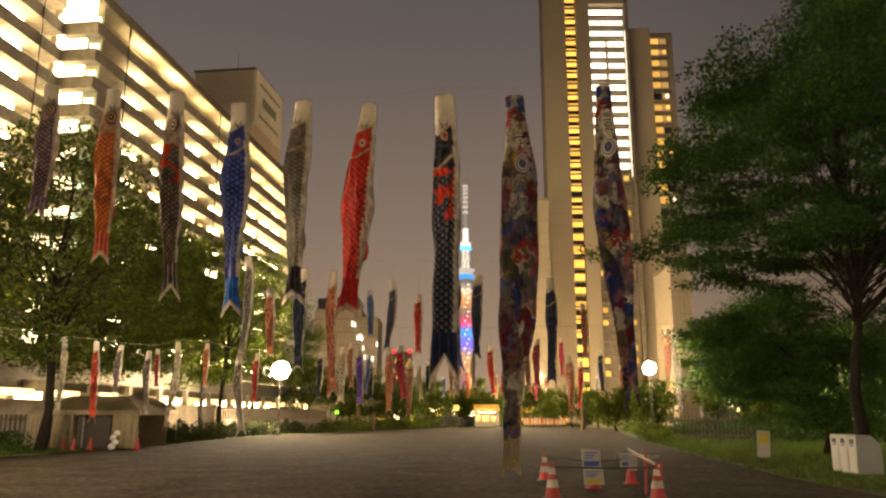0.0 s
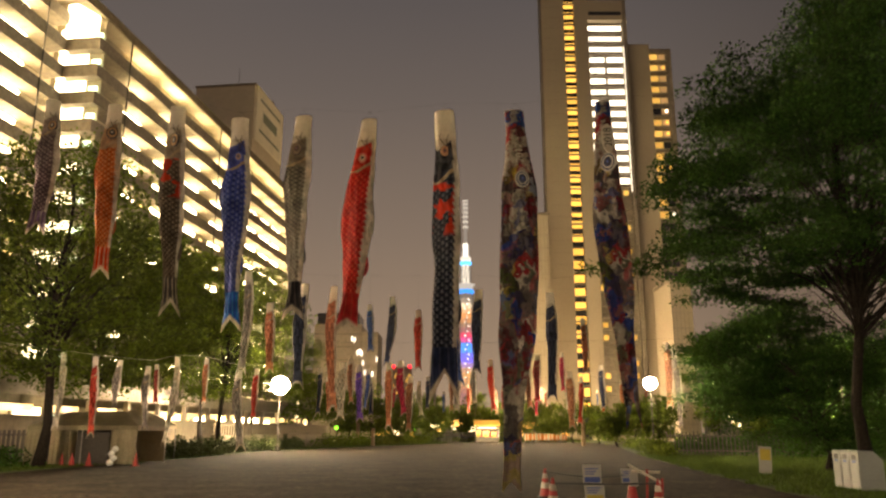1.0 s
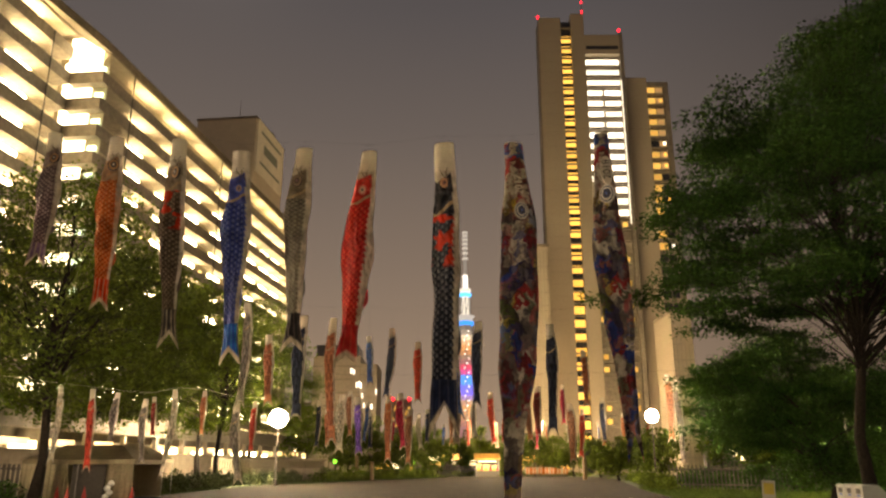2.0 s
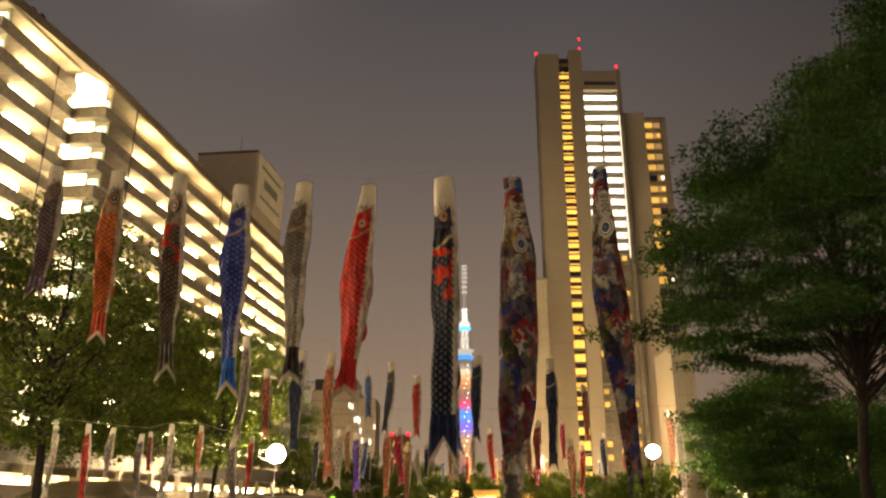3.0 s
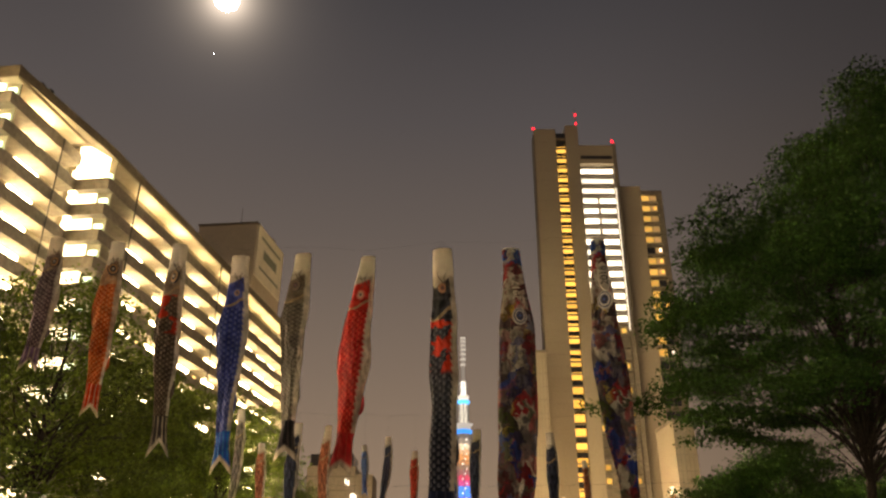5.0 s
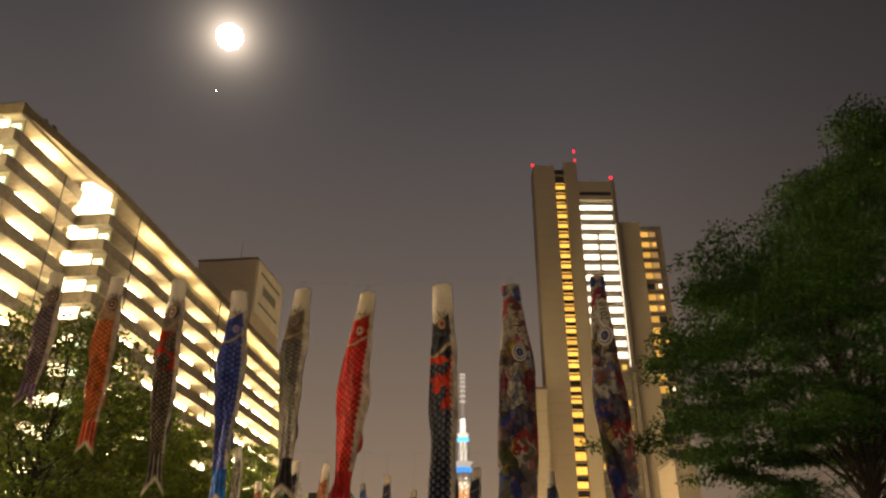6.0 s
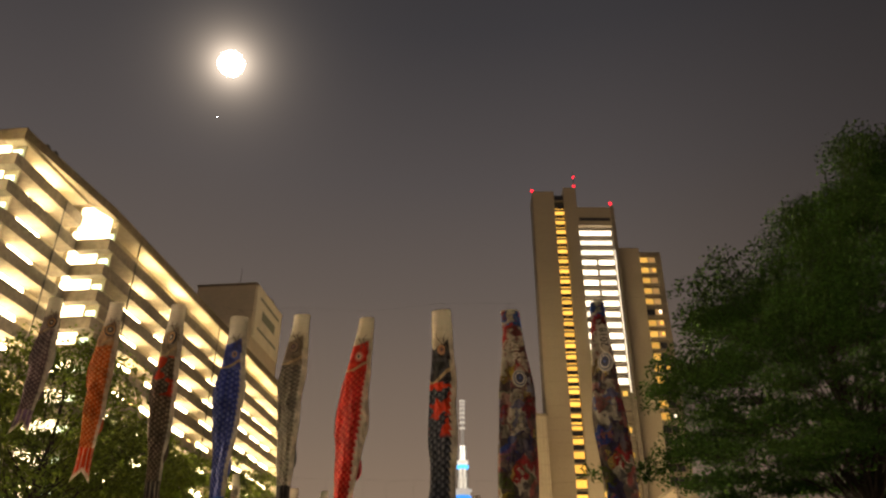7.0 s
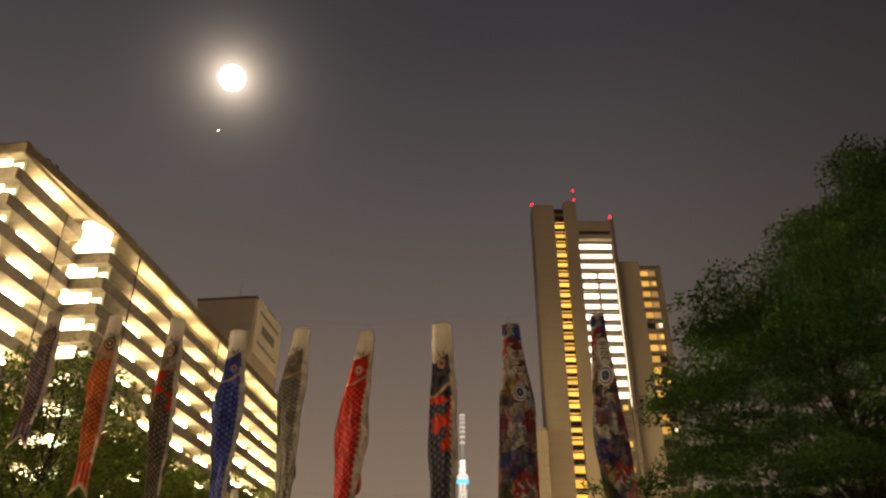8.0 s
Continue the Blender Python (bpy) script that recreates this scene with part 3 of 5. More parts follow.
        if i in (1, 5, 6, 7, 10, 14):
            part("ceiling_light", boxes((58.2, 58.9, 0.7, 0.79, z - 0.3, z + 0.6)), G_WHITE if i % 3 == 2 else G_WARM, t2)

    for x0, x1, y, top, name in ((18.0, 24.9, 172, 51.5, "office_wing"), (45.6, 49.6, 150, 31.2, "side_wing")):
        s = thing(name, pose(0, y, 0), "lower pale block clad in a fine grid of bars", "building")
        part("block_wall", boxes((x0, x1, 0, 12, 0, top)), M_TILE, s)
        part("parapet", boxes((x0 - 0.15, x1 + 0.15, -0.15, 12, top, top + 0.6)), M_CONC_D, s)
        nb = int((x1 - x0) / 0.8)
        for i in range(nb + 1):
            part("upright_bar", boxes((x0 + i * 0.8, x0 + i * 0.8 + 0.14, -0.12, 0, 0, top - 0.5)), M_CONC, s)
        for i in range(int(top / 3.1)):
            part("band", boxes((x0, x1, -0.08, 0, i * 3.1, i * 3.1 + 0.2)), M_CONC, s)
            if name == "office_wing":
                part("window", boxes((x0 - 0.1, x0 + 1.3, -0.16, -0.13, i * 3.1 + 0.9, i * 3.1 + 2.5)), M_DARK, s)


twin_towers()


def distant_blocks():
    rng = random.Random(21)
    d = thing("office_building", pose(0, 200, 0), "plain grey office block with a dark rooftop plant storey", "building")
    part("block_wall", boxes((-34, -21.6, 0, 15, 0, 29.6), (-21.6, -17.2, 0.4, 15, 0, 27.6)), M_CONC, d)
    part("plant_storey", boxes((-33.4, -22.4, 1, 14, 29.6, 32.7)), M_DARK, d)
    for i in range(8):
        part("band", boxes((-34, -21.6, -0.1, 0, 3 + i * 3.4, 3.3 + i * 3.4)), M_CONC_D, d)
    for x, z in ((-24.1, 24.8), (-23.4, 24.4), (-22.6, 21.1), (-22.0, 21.3), (-21.5, 20.9), (-21.1, 18.4), (-20.6, 15.9), (-18.6, 15.6), (-17.5, 19.4)):
        part("window", boxes((x, x + 0.32, -0.25, -0.11, z + 0.3, z + 1.6)), G_WHITE, d)
    for x in (-29.8, -28.4, -26.5):
        vs, fs = tube([(x, 6, 33), (x, 6, 38.5)], [0.1, 0.06], 5)
        part("aerial", mesh_of("aerial", vs, fs, M_STEEL), None, d)
    far = thing("hotel_building", pose(0, 600, 0), "far dark building with red warning lights", "building")
    part("block_wall", boxes((-41, -25, 0, 20, 0, 52)), M_CONC_D, far)
    for x in (-40, -34, -27):
        part("red_beacon", boxes((x, x + 2.2, -1, 0, 51, 53.2)), G_RED, far)
    for i in range(14):
        x, z = -40 + rng.random() * 13, 30 + rng.random() * 19
        part("window", boxes((x, x + 1.6, -0.6, -0.1, z, z + 2.0)), G_DIM, far)
    # a low skyline closes the gaps between trunks
    for i in range(26):
        x = -210 + i * 18 + rng.random() * 6
        if -30 < x < 75:
            h = 9 + rng.random() * 7
        else:
            h = 14 + rng.random() * 14
        s = thing("city_house", pose(x, 330 + rng.random() * 60, 0), "dim distant city house with a few lit windows", "building", "far city houses")
        part("house_wall", boxes((0, 15, 0, 12, 0, h)), M_CONC_D, s)
        part("roof", boxes((-0.3, 15.3, -0.3, 12.3, h, h + 0.8)), M_ROOF, s)
        for k in range(5):
            wx, wz = 1 + rng.random() * 12, 2 + rng.random() * (h - 4)
            part("window", boxes((wx, wx + 1.3, -0.2, -0.05, wz, wz + 1.3)), G_DIM if k % 2 else G_SHOP, s)


distant_blocks()


# ---- the broadcasting tower, two kilometres away ----
def broadcast_tower():
    t = thing("broadcasting_tower", pose(61, 2000, 0), "very tall lattice broadcasting tower lit in white, red and blue", "tower")
    # illumination put into shaft, decks and mast as a glow of their own
    keys = [(0, 0.20, 0.16, 0.40, 0.2), (100, 0.7, 0.35, 0.3, 0.3), (150, 0.9, 0.50, 0.18, 0.5), (168, 0.55, 0.35, 0.4, 0.5), (180, 0.19, 0.14, 1.0, 0.9), (200, 0.15, 0.16, 1.0, 0.9),
            (216, 0.03, 0.34, 1.0, 0.9), (230, 0.10, 0.24, 0.9, 0.8), (240, 1.0, 0.07, 0.20, 0.6), (256, 0.9, 0.12, 0.2, 0.5), (268, 0.45, 0.34, 0.28, 0.28), (284, 0.7, 0.38, 0.2, 0.4),
            (298, 1.0, 0.42, 0.12, 0.5), (314, 1.0, 0.6, 0.3, 0.5), (330, 1.0, 0.85, 0.62, 0.6), (346, 0.6, 0.5, 0.4, 0.25), (362, 0.5, 0.42, 0.36, 0.2)]
    bands = []
    cut = [0, 60, 100] + [100 + 13.1 * i for i in range(1, 21)]
    for z0, z1 in zip(cut, cut[1:]):
        zm = (z0 + z1) / 2
        r, g, bl, st = (float(np.interp(zm, [k[0] for k in keys], [k[j] for k in keys])) for j in (1, 2, 3, 4))
        rad = [float(np.interp(z, [0, 100, 362], [32, 24, 18.5])) for z in (z0, z1)]
        bands.append((z0, z1, *rad, (r, g, bl), st))
    bands += [(388, 440, 14.5, 13.5, (1.0, 0.95, 0.82), 0.5), (464, 500, 10, 10, (1.0, 0.97, 0.9), 1.0)]
    dot = mesh_of("floodlight", *lathe([(0.6, -1.6), (1.6, -0.5), (1.6, 0.5), (0.6, 1.6)], 8), glowing("floodlight_glow", (1, 0.95, 0.9), 2.0))
    for i in range(18):
        part("floodlight", dot, None, t, at=pose((-3.5, 2.5, 6.5)[i % 3], -23, 140 + 12 * i))
    for z0, z1, r0, r1, c, s in bands:
        vs, fs = lathe([(r0 * 0.84, z0), (r1 * 0.84, z1)], 14)
        core = part("lit_shaft", mesh_of("lit_shaft", vs, fs, glowing("shaft_light", c, s)), None, t)
        legs = []
        n = 8
        for k in range(n):
            a, a2 = 2 * math.pi * k / n, 2 * math.pi * (k + 1) / n
            legs.append(tube([(r0 * math.cos(a), r0 * math.sin(a), z0), (r1 * math.cos(a), r1 * math.sin(a), z1)], [0.8, 0.8], 5))
            legs.append(tube([(r0 * math.cos(a), r0 * math.sin(a), z0), (r1 * math.cos(a2), r1 * math.sin(a2), z1)], [0.6, 0.6], 4))
        vs, fs = joined(legs)
        part("lattice", mesh_of("lattice", vs, fs, M_STEEL), None, core)
    for prof, c, s, name in (([(18, 362), (22, 365), (22, 372), (19, 373)], (0.03, 0.30, 1.0), 0.8, "deck_light_ring"), ([(19, 373), (19, 383), (24, 385), (24.5, 388), (13, 391)], (0.75, 0.72, 0.66), 0.35, "lower_deck"),
                             ([(12, 440), (16, 443), (16, 449), (13, 450)], (0.06, 0.45, 1.0), 1.2, "upper_light_ring"), ([(13, 450), (15, 458), (15, 461), (10, 464)], (0.9, 0.85, 0.75), 0.55, "upper_deck")):
        vs, fs = lathe(prof, 16)
        part(name, mesh_of(name, vs, fs, glowing("deck_light", c, s)), None, t)
    vs, fs = lathe([(8, 500), (4.5, 505), (4.5, 560), (5.5, 561), (5.5, 590), (7, 591), (7, 612), (6.5, 613), (6.5, 622)], 10)
    part("antenna_mast", mesh_of("antenna_mast", vs, fs, glowing("mast_light", (0.8, 0.75, 0.68), 0.14)), None, t)
    for z in (545, 560, 574, 586, 598, 609, 619):
        vs, fs = lathe([(7.4, z), (7.8, z + 2), (7.4, z + 4)], 10)
        part("mast_ring", mesh_of("mast_ring", vs, fs, glowing("ring_light", (1, 0.95, 0.85), 0.35)), None, t)


broadcast_tower()

moon_bm = bmesh.new()
bmesh.ops.create_icosphere(moon_bm, subdivisions=5, radius=63)
me = bpy.data.meshes.new("moon")
moon_bm.to_mesh(me)
moon_bm.free()
me.materials.append(G_MOON)
moon = tagged(new("moon", me), "full bright white moon in a hazy night sky", "moon", kind="structure")
moon.location = MOON * 4000
star_bm = bmesh.new()
bmesh.ops.create_icosphere(star_bm, subdivisions=2, radius=2.3)
me = bpy.data.meshes.new("planet")
star_bm.to_mesh(me)
star_bm.free()
me.materials.append(G_MOON)
planet = tagged(new("planet", me), "small bright planet below the moon", "planet", kind="structure")
planet.location = Vector((-0.27863, 0.75308, 0.59602)) * 4000


# ---- park lamps ----
def park_lamp(x, y, z, head=0.62):
    p = thing("park_lamp", pose(x, y, 0), "tall park lamp with a glaring white globe", "lamp", "park lamps")
    vs, fs = lathe([(0.16, 0), (0.16, 0.5), (0.08, 0.6), (0.06, z - 0.7), (0.10, z - 0.65)], 10)
    part("post", mesh_of("post", vs, fs, M_POST), None, p)
    prof = [(head * math.sin(a), z - head * math.cos(a)) for a in [0.2 + i * (math.pi - 0.3) / 17 for i in range(18)]]
    vs, fs = lathe(prof, 28)
    part("globe", mesh_of("globe", vs, fs, G_LAMP, True), None, p, "glaring white globe")
    vs, fs = lathe([(0.24, z + head * 0.93), (0.3, z + head), (0.05, z + head + 0.12)], 12)
    part("cap", mesh_of("cap", vs, fs, M_POST), None, p)


# globes made oversize: the glare round each lamp is put into its shape
park_lamp(*LAMPS[0], 0.80)
park_lamp(*LAMPS[1], 0.62)
# posts of the unseen lamps added beside and behind the walker
park_lamp(*LAMPS[2], 0.4)
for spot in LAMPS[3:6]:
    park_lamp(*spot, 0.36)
park_lamp(*LAMPS[6], 0.28)
park_lamp(*LAMPS[7], 0.16)


# ---- trees ----
def leaf_mesh(name, centres, size, material, seed, droop=0.0):
    """Many small folded leaves in one mesh."""
    r = np.random.RandomState(seed)
    n = len(centres)
    c = np.asarray(centres)
    d = r.normal(size=(n, 3))
    d[:, 2] = d[:, 2] * 0.5 - droop
    d /= np.linalg.norm(d, axis=1)[:, None]
    e = np.cross(d, r.normal(size=(n, 3)))
    e /= np.linalg.norm(e, axis=1)[:, None]
    s = size * r.uniform(0.6, 1.35, size=(n, 1))
    v = np.empty((n, 4, 3))
    v[:, 0], v[:, 1] = c - d * s * 0.5, c + e * s * 0.30
    v[:, 2], v[:, 3] = c + d * s * 0.5, c - e * s * 0.30 + np.cross(d, e) * s * 0.12
    me = bpy.data.meshes.new(name)
    me.vertices.add(4 * n)
    me.vertices.foreach_set("co", v.ravel())
    me.loops.add(4 * n)
    me.loops.foreach_set("vertex_index", np.arange(4 * n, dtype=np.int32))
    me.polygons.add(n)
    me.polygons.foreach_set("loop_start", np.arange(0, 4 * n, 4, dtype=np.int32))
    me.materials.append(material)
    me.update(calc_edges=True)
    return me


def tree(x, y, height, levels, trunk_r, seed, clumps, leaves, leaf, label, material=None, lean=(0, 0), flat=0.42, spread=1.25, fork=0.3, group="", shift=0.0, ragged=0.1):
    """A trunk with limbs to leafy sprays that fill an outline given as (height, radius) rows."""
    rng = random.Random(seed)
    t = thing("tree", pose(x, y, 0), label, "tree", group)
    hs, rs = [h for h, _ in levels], [r for _, r in levels]
    axis = [Vector((lean[0] * (k / 8) ** 2.4 + 0.25 * math.sin(k * 1.3 + seed), lean[1] * k / 8 + 0.2 * math.cos(k * 1.7 + seed), height * 0.9 * k / 8)) if k else Vector((0, 0, 0)) for k in range(9)]
    pieces = [tube(axis, [trunk_r * (1.35 if k == 0 else 1.0 - 0.105 * k) for k in range(9)], 9)]
    centres = []
    for i in range(clumps):
        # pick a height in proportion to the outline's width there
        while True:
            h = hs[0] + rng.random() * (hs[-1] - hs[0])
            rad = float(np.interp(h, hs, rs))
            if rng.random() < rad / max(rs):
                break
        a = rng.random() * 2 * math.pi
        rad *= 1 + ragged * (math.sin(3 * a + 0.9 * h + seed) + math.sin(5 * a - 1.7 * h))
        q = rad * (0.34 + 0.66 * math.sqrt(rng.random()))
        cx = float(np.interp(h / (height * 0.9), [k / 8 for k in range(9)], [p.x for p in axis]))
        tip = Vector((cx + shift * min(1.7, h / 10) + q * math.cos(a), lean[1] * h / height + q * math.sin(a), h))
        k0 = fork * height + max(0.0, h - fork * height) * rng.uniform(0.05, 0.75)
        f = min(0.98, k0 / (height * 0.9))
        j = min(7, int(f * 8))
        base = axis[j].lerp(axis[j + 1], f * 8 - j)
        mid = base.lerp(tip, 0.5) + Vector((rng.uniform(-.5, .5), rng.uniform(-.5, .5), 0.10 * q))
        rr = trunk_r * (1 - 0.85 * f) * rng.choice((0.14, 0.16, 0.2, 0.4))
        pieces.append(tube([base, base.lerp(mid, 0.5) + Vector((0, 0, 0.04 * q)), mid, mid.lerp(tip, 0.5) + Vector((rng.uniform(-.2, .2), 0, 0.04 * q)), tip], [rr, rr * 0.7, rr * 0.5, rr * 0.3, 0.015], 5, False))
        sub = 5
        for _ in range(sub):
            o = Vector((rng.gauss(0, spread * 0.75), rng.gauss(0, spread * 0.75), rng.gauss(0, spread * flat * 0.5)))
            pieces.append(tube([mid.lerp(tip, 0.6), tip + o], [rr * 0.22, 0.008], 3, False))
            n = leaves // sub
            g = np.random.RandomState(rng.randrange(1 << 30)).normal(size=(n, 3)).clip(-1.45, 1.45) * (spread * 0.5, spread * 0.5, spread * flat * 0.45)
            g[:, 2] -= 0.10 * (g[:, 0] ** 2 + g[:, 1] ** 2)
            centres.append(g + np.array(tip + o))
    vs, fs = joined(pieces)
    part("trunk", mesh_of("trunk", vs, fs, M_BARK, True), None, t)
    part("crown", leaf_mesh("crown", np.concatenate(centres), leaf, material or M_LEAF, seed, 0.35), None, t)
    return t


RIGHT = [(6.9, 6.3), (8, 8.0), (9.5, 8.6), (11.3, 7.9), (13.8, 6.2), (16, 5.3), (18, 3.9), (19.5, 2.5), (20.6, 1.9), (21.5, 0.9)]
tree(14.6, 27, 23, RIGHT, 0.20, 11, 210, 1000, 0.145, "large dark leafy park tree with spreading layered limbs", lean=(2.2, 0.5), flat=0.30, spread=1.05, fork=0.2, shift=1.4, ragged=0.07)
tree(33.5, 72, 14.5, [(2.2, 5.4), (5.0, 8.4), (8, 8.4), (10.6, 5.8), (13.6, 2.4)], 0.32, 12, 130, 520, 0.26, "spreading leafy tree lit by the park lamp", M_LEAF, lean=(-1.8, 0), fork=0.12, spread=1.6)
tree(28.5, 50, 8.6, [(1.5, 4), (4, 5.6), (6.2, 4.8), (7.8, 2.8), (8.6, 1.0)], 0.24, 13, 80, 460, 0.19, "spreading dark leafy tree over the lawn", fork=0.12)
tree(16.9, 34.5, 6.9, [(1.2, 2.4), (2.4, 3.4), (3.8, 3.8), (5.0, 3.3), (5.9, 2.2), (6.6, 1.0)], 0.15, 14, 92, 520, 0.125, "low spreading tree leaning over the lawn", M_LEAF, lean=(-3.2, 0), fork=0.16, flat=0.40, spread=0.72, ragged=0.2)
LEFT = [(4.6, 2.6), (6.5, 4.8), (9, 5.6), (12, 5.0), (14.5, 3.6), (16.6, 1.2)]
for i, (x, y, s) in enumerate(((-25.5, 36, 1.0), (-19.1, 37.2, 0.98), (-22.5, 50, 1.0), (-23.0, 60, 1.06), (-22.3, 72, 1.12), (-20.8, 85, 1.16))):
    tree(x, y, 17 * s, [(h * s, r * s) for h, r in LEFT], 0.24, 30 + i, 100, 320, 0.20, "tall leafy street tree in front of the lit galleries", M_LEAF_LIT, fork=0.26, group="trees along the block")
tree(-17.1, 60, 16.6, [(h * 0.98, r * 0.84) for h, r in LEFT], 0.2, 47, 72, 300, 0.20, "tall leafy street tree near the park lamp", M_LEAF_LIT, fork=0.28, group="trees along the block")
for i, (x, y, h, r) in enumerate(((-14, 118, 8, 3.5), (-8, 130, 7, 3.2), (-3, 140, 8, 3.5), (3, 134, 6.5, 2.6), (12, 138, 7, 3), (18, 132, 6, 3), (24, 120, 6, 3), (20.5, 92, 5, 2.2), (23, 84, 5.5, 2.4), (29.5, 84, 12, 3.4), (30, 70, 6, 3), (-18, 104, 9, 4), (8.5, 131, 5, 2), (-17, 126, 9, 3.6), (-11.5, 122, 8.5, 3.4), (-5.5, 121, 7.5, 3.0), (-1, 127, 7, 2.8), (6, 140, 8, 3.2), (15, 128, 6.5, 2.8), (21, 126, 7, 3.0), (27, 110, 6.5, 3.0))):
    tree(x, y, h, [(h * 0.22, r * 0.6), (h * 0.5, r), (h * 0.8, r * 0.7), (h, r * 0.2)], 0.13, 60 + i, 26, 170, 0.34, "small leafy park tree beyond the plaza", M_LEAF_LIT, fork=0.2, spread=0.9, flat=0.7, group="small trees beyond the plaza")


# ---- carp streamers ----
PROF = [(0.0, 0.66), (0.08, 0.70), (0.16, 0.80), (0.24, 0.92), (0.33, 1.0), (0.45, 1.0), (0.56, 0.92), (0.68, 0.76), (0.78, 0.62), (0.86, 0.56), (0.92, 0.64), (1.0, 0.80)]
FULL = [(0.0, 0.46), (0.08, 0.50), (0.18, 0.66), (0.30, 0.84), (0.42, 0.98), (0.54, 1.0), (0.66, 0.78), (0.76, 0.60), (0.86, 0.44), (0.92, 0.48), (1.0, 0.58)]
TALL = [(0.0, 0.70), (0.1, 0.80), (0.25, 0.92), (0.45, 1.0), (0.65, 0.90), (0.80, 0.78), (0.90, 0.84), (1.0, 1.05)]
LONG = [(0.0, 0.47), (0.06, 0.50), (0.14, 0.64), (0.24, 0.86), (0.34, 1.0), (0.5, 1.0), (0.62, 0.88), (0.74, 0.62), (0.84, 0.46), (0.92, 0.39), (1.0, 0.42)]
SLIM = [(0.0, 0.62), (0.1, 0.70), (0.25, 0.95), (0.4, 1.0), (0.6, 0.84), (0.8, 0.62), (0.9, 0.66), (1.0, 0.95)]


class Carp:
    """The shape of one hanging streamer, from its mouth at the origin down to the forked tail."""

    def __init__(self, length, width, end, sway=0.0, twist=0.0, thick=0.42, prof=PROF, seed=0, fork=0.10, turn=0.0):
        self.L, self.w, self.end, self.sway, self.twist = length, width, end, sway, twist
        self.thick, self.prof, self.seed, self.fork, self.turn = thick, prof, seed, fork, turn

    def at(self, s, a):
        ww = float(np.interp(s, [p for p, _ in self.prof], [q for _, q in self.prof])) * self.w / 2
        th = self.thick * (1.0 if s < 0.7 else max(0.12, 1.0 - (s - 0.7) / 0.2))
        if s < 0.08:
            th = 0.7 - (0.7 - self.thick) * s / 0.08
        c, q = math.cos(a), math.sin(a)
        ww *= 1 + min(1, s * 5) * (0.06 * math.sin(13 * s + 2.3 * self.seed) + 0.04 * math.sin(29 * s + self.seed))
        fold = 1 + min(1, s * 6) * (0.26 * math.sin(3 * a + 9 * s + self.seed) + 0.13 * math.sin(7 * a - 5 * s + 2 * self.seed))
        lx, ly = ww * c, -ww * th * q * fold
        ly += 0.10 * self.w * math.sin(7 * s + self.seed + 2 * c) * min(1, s * 3)
        lx -= 0.03 * self.w * math.exp(-((s - 0.36) / 0.12) ** 2)
        psi = self.turn + self.twist * s
        x = lx * math.cos(psi) - ly * math.sin(psi)
        y = lx * math.sin(psi) + ly * math.cos(psi)
        z = -self.L * s
        if s > 0.84:
            z += self.fork * self.L * (1 - abs(c)) * (s - 0.84) / 0.16
        x += self.end * s ** 1.3 + self.sway * math.sin(math.pi * s * 1.5)
        y += 0.06 * self.L * math.sin(2.2 * s + self.seed) * s * 0.5
        return Vector((x, y, z))

    def skin(self, name, s0, s1, rows, material, sides=20):
        vs, fs, uvs = [], [], []
        for i in range(rows + 1):
            s = s0 + (s1 - s0) * i / rows
            for k in range(sides):
                vs.append(self.at(s, 2 * math.pi * k / sides))
        for i in range(rows):
            for k in range(sides):
                k2 = (k + 1) % sides
                fs.append((i * sides + k, (i + 1) * sides + k, (i + 1) * sides + k2, i * sides + k2))
                for kk, ii in ((k, i), (k, i + 1), (k + 1, i + 1), (k + 1, i)):
                    uvs += [kk / sides, s0 + (s1 - s0) * ii / rows]
        me = mesh_of(name, vs, fs, material, True)
        me.uv_layers.new(name="UVMap").data.foreach_set("uv", uvs)
        return me

    def disc(self, s, a, r, lift, stretch=1.25):
        """A shallow printed disc lying on the skin."""
        o = self.at(s, a)
        du, dv = self.at(s, a + 0.05) - self.at(s, a - 0.05), self.at(s + 0.01, a) - self.at(s - 0.01, a)
        n = dv.cross(du).normalized()
        if n.y > 0:
            n = -n
        e1 = dv.normalized()
        e2 = n.cross(e1)
        vs = [o + n * (lift + 0.012)]
        for ring, q in ((1.0, 0.004), (1.0, -0.03)):
            for k in range(18):
                w = 2 * math.pi * k / 18
                vs.append(o + n * (lift + q) + (e1 * math.cos(w) * stretch + e2 * math.sin(w)) * r * ring)
        fs = [(0, 1 + k, 1 + (k + 1) % 18) for k in range(18)] + [(1 + k, 19 + k, 19 + (k + 1) % 18, 1 + (k + 1) % 18) for k in range(18)]
        return vs, fs, Matrix.Translation(o + n * (lift + 0.006)) @ Matrix((e2, -e1, n)).transposed().to_4x4()


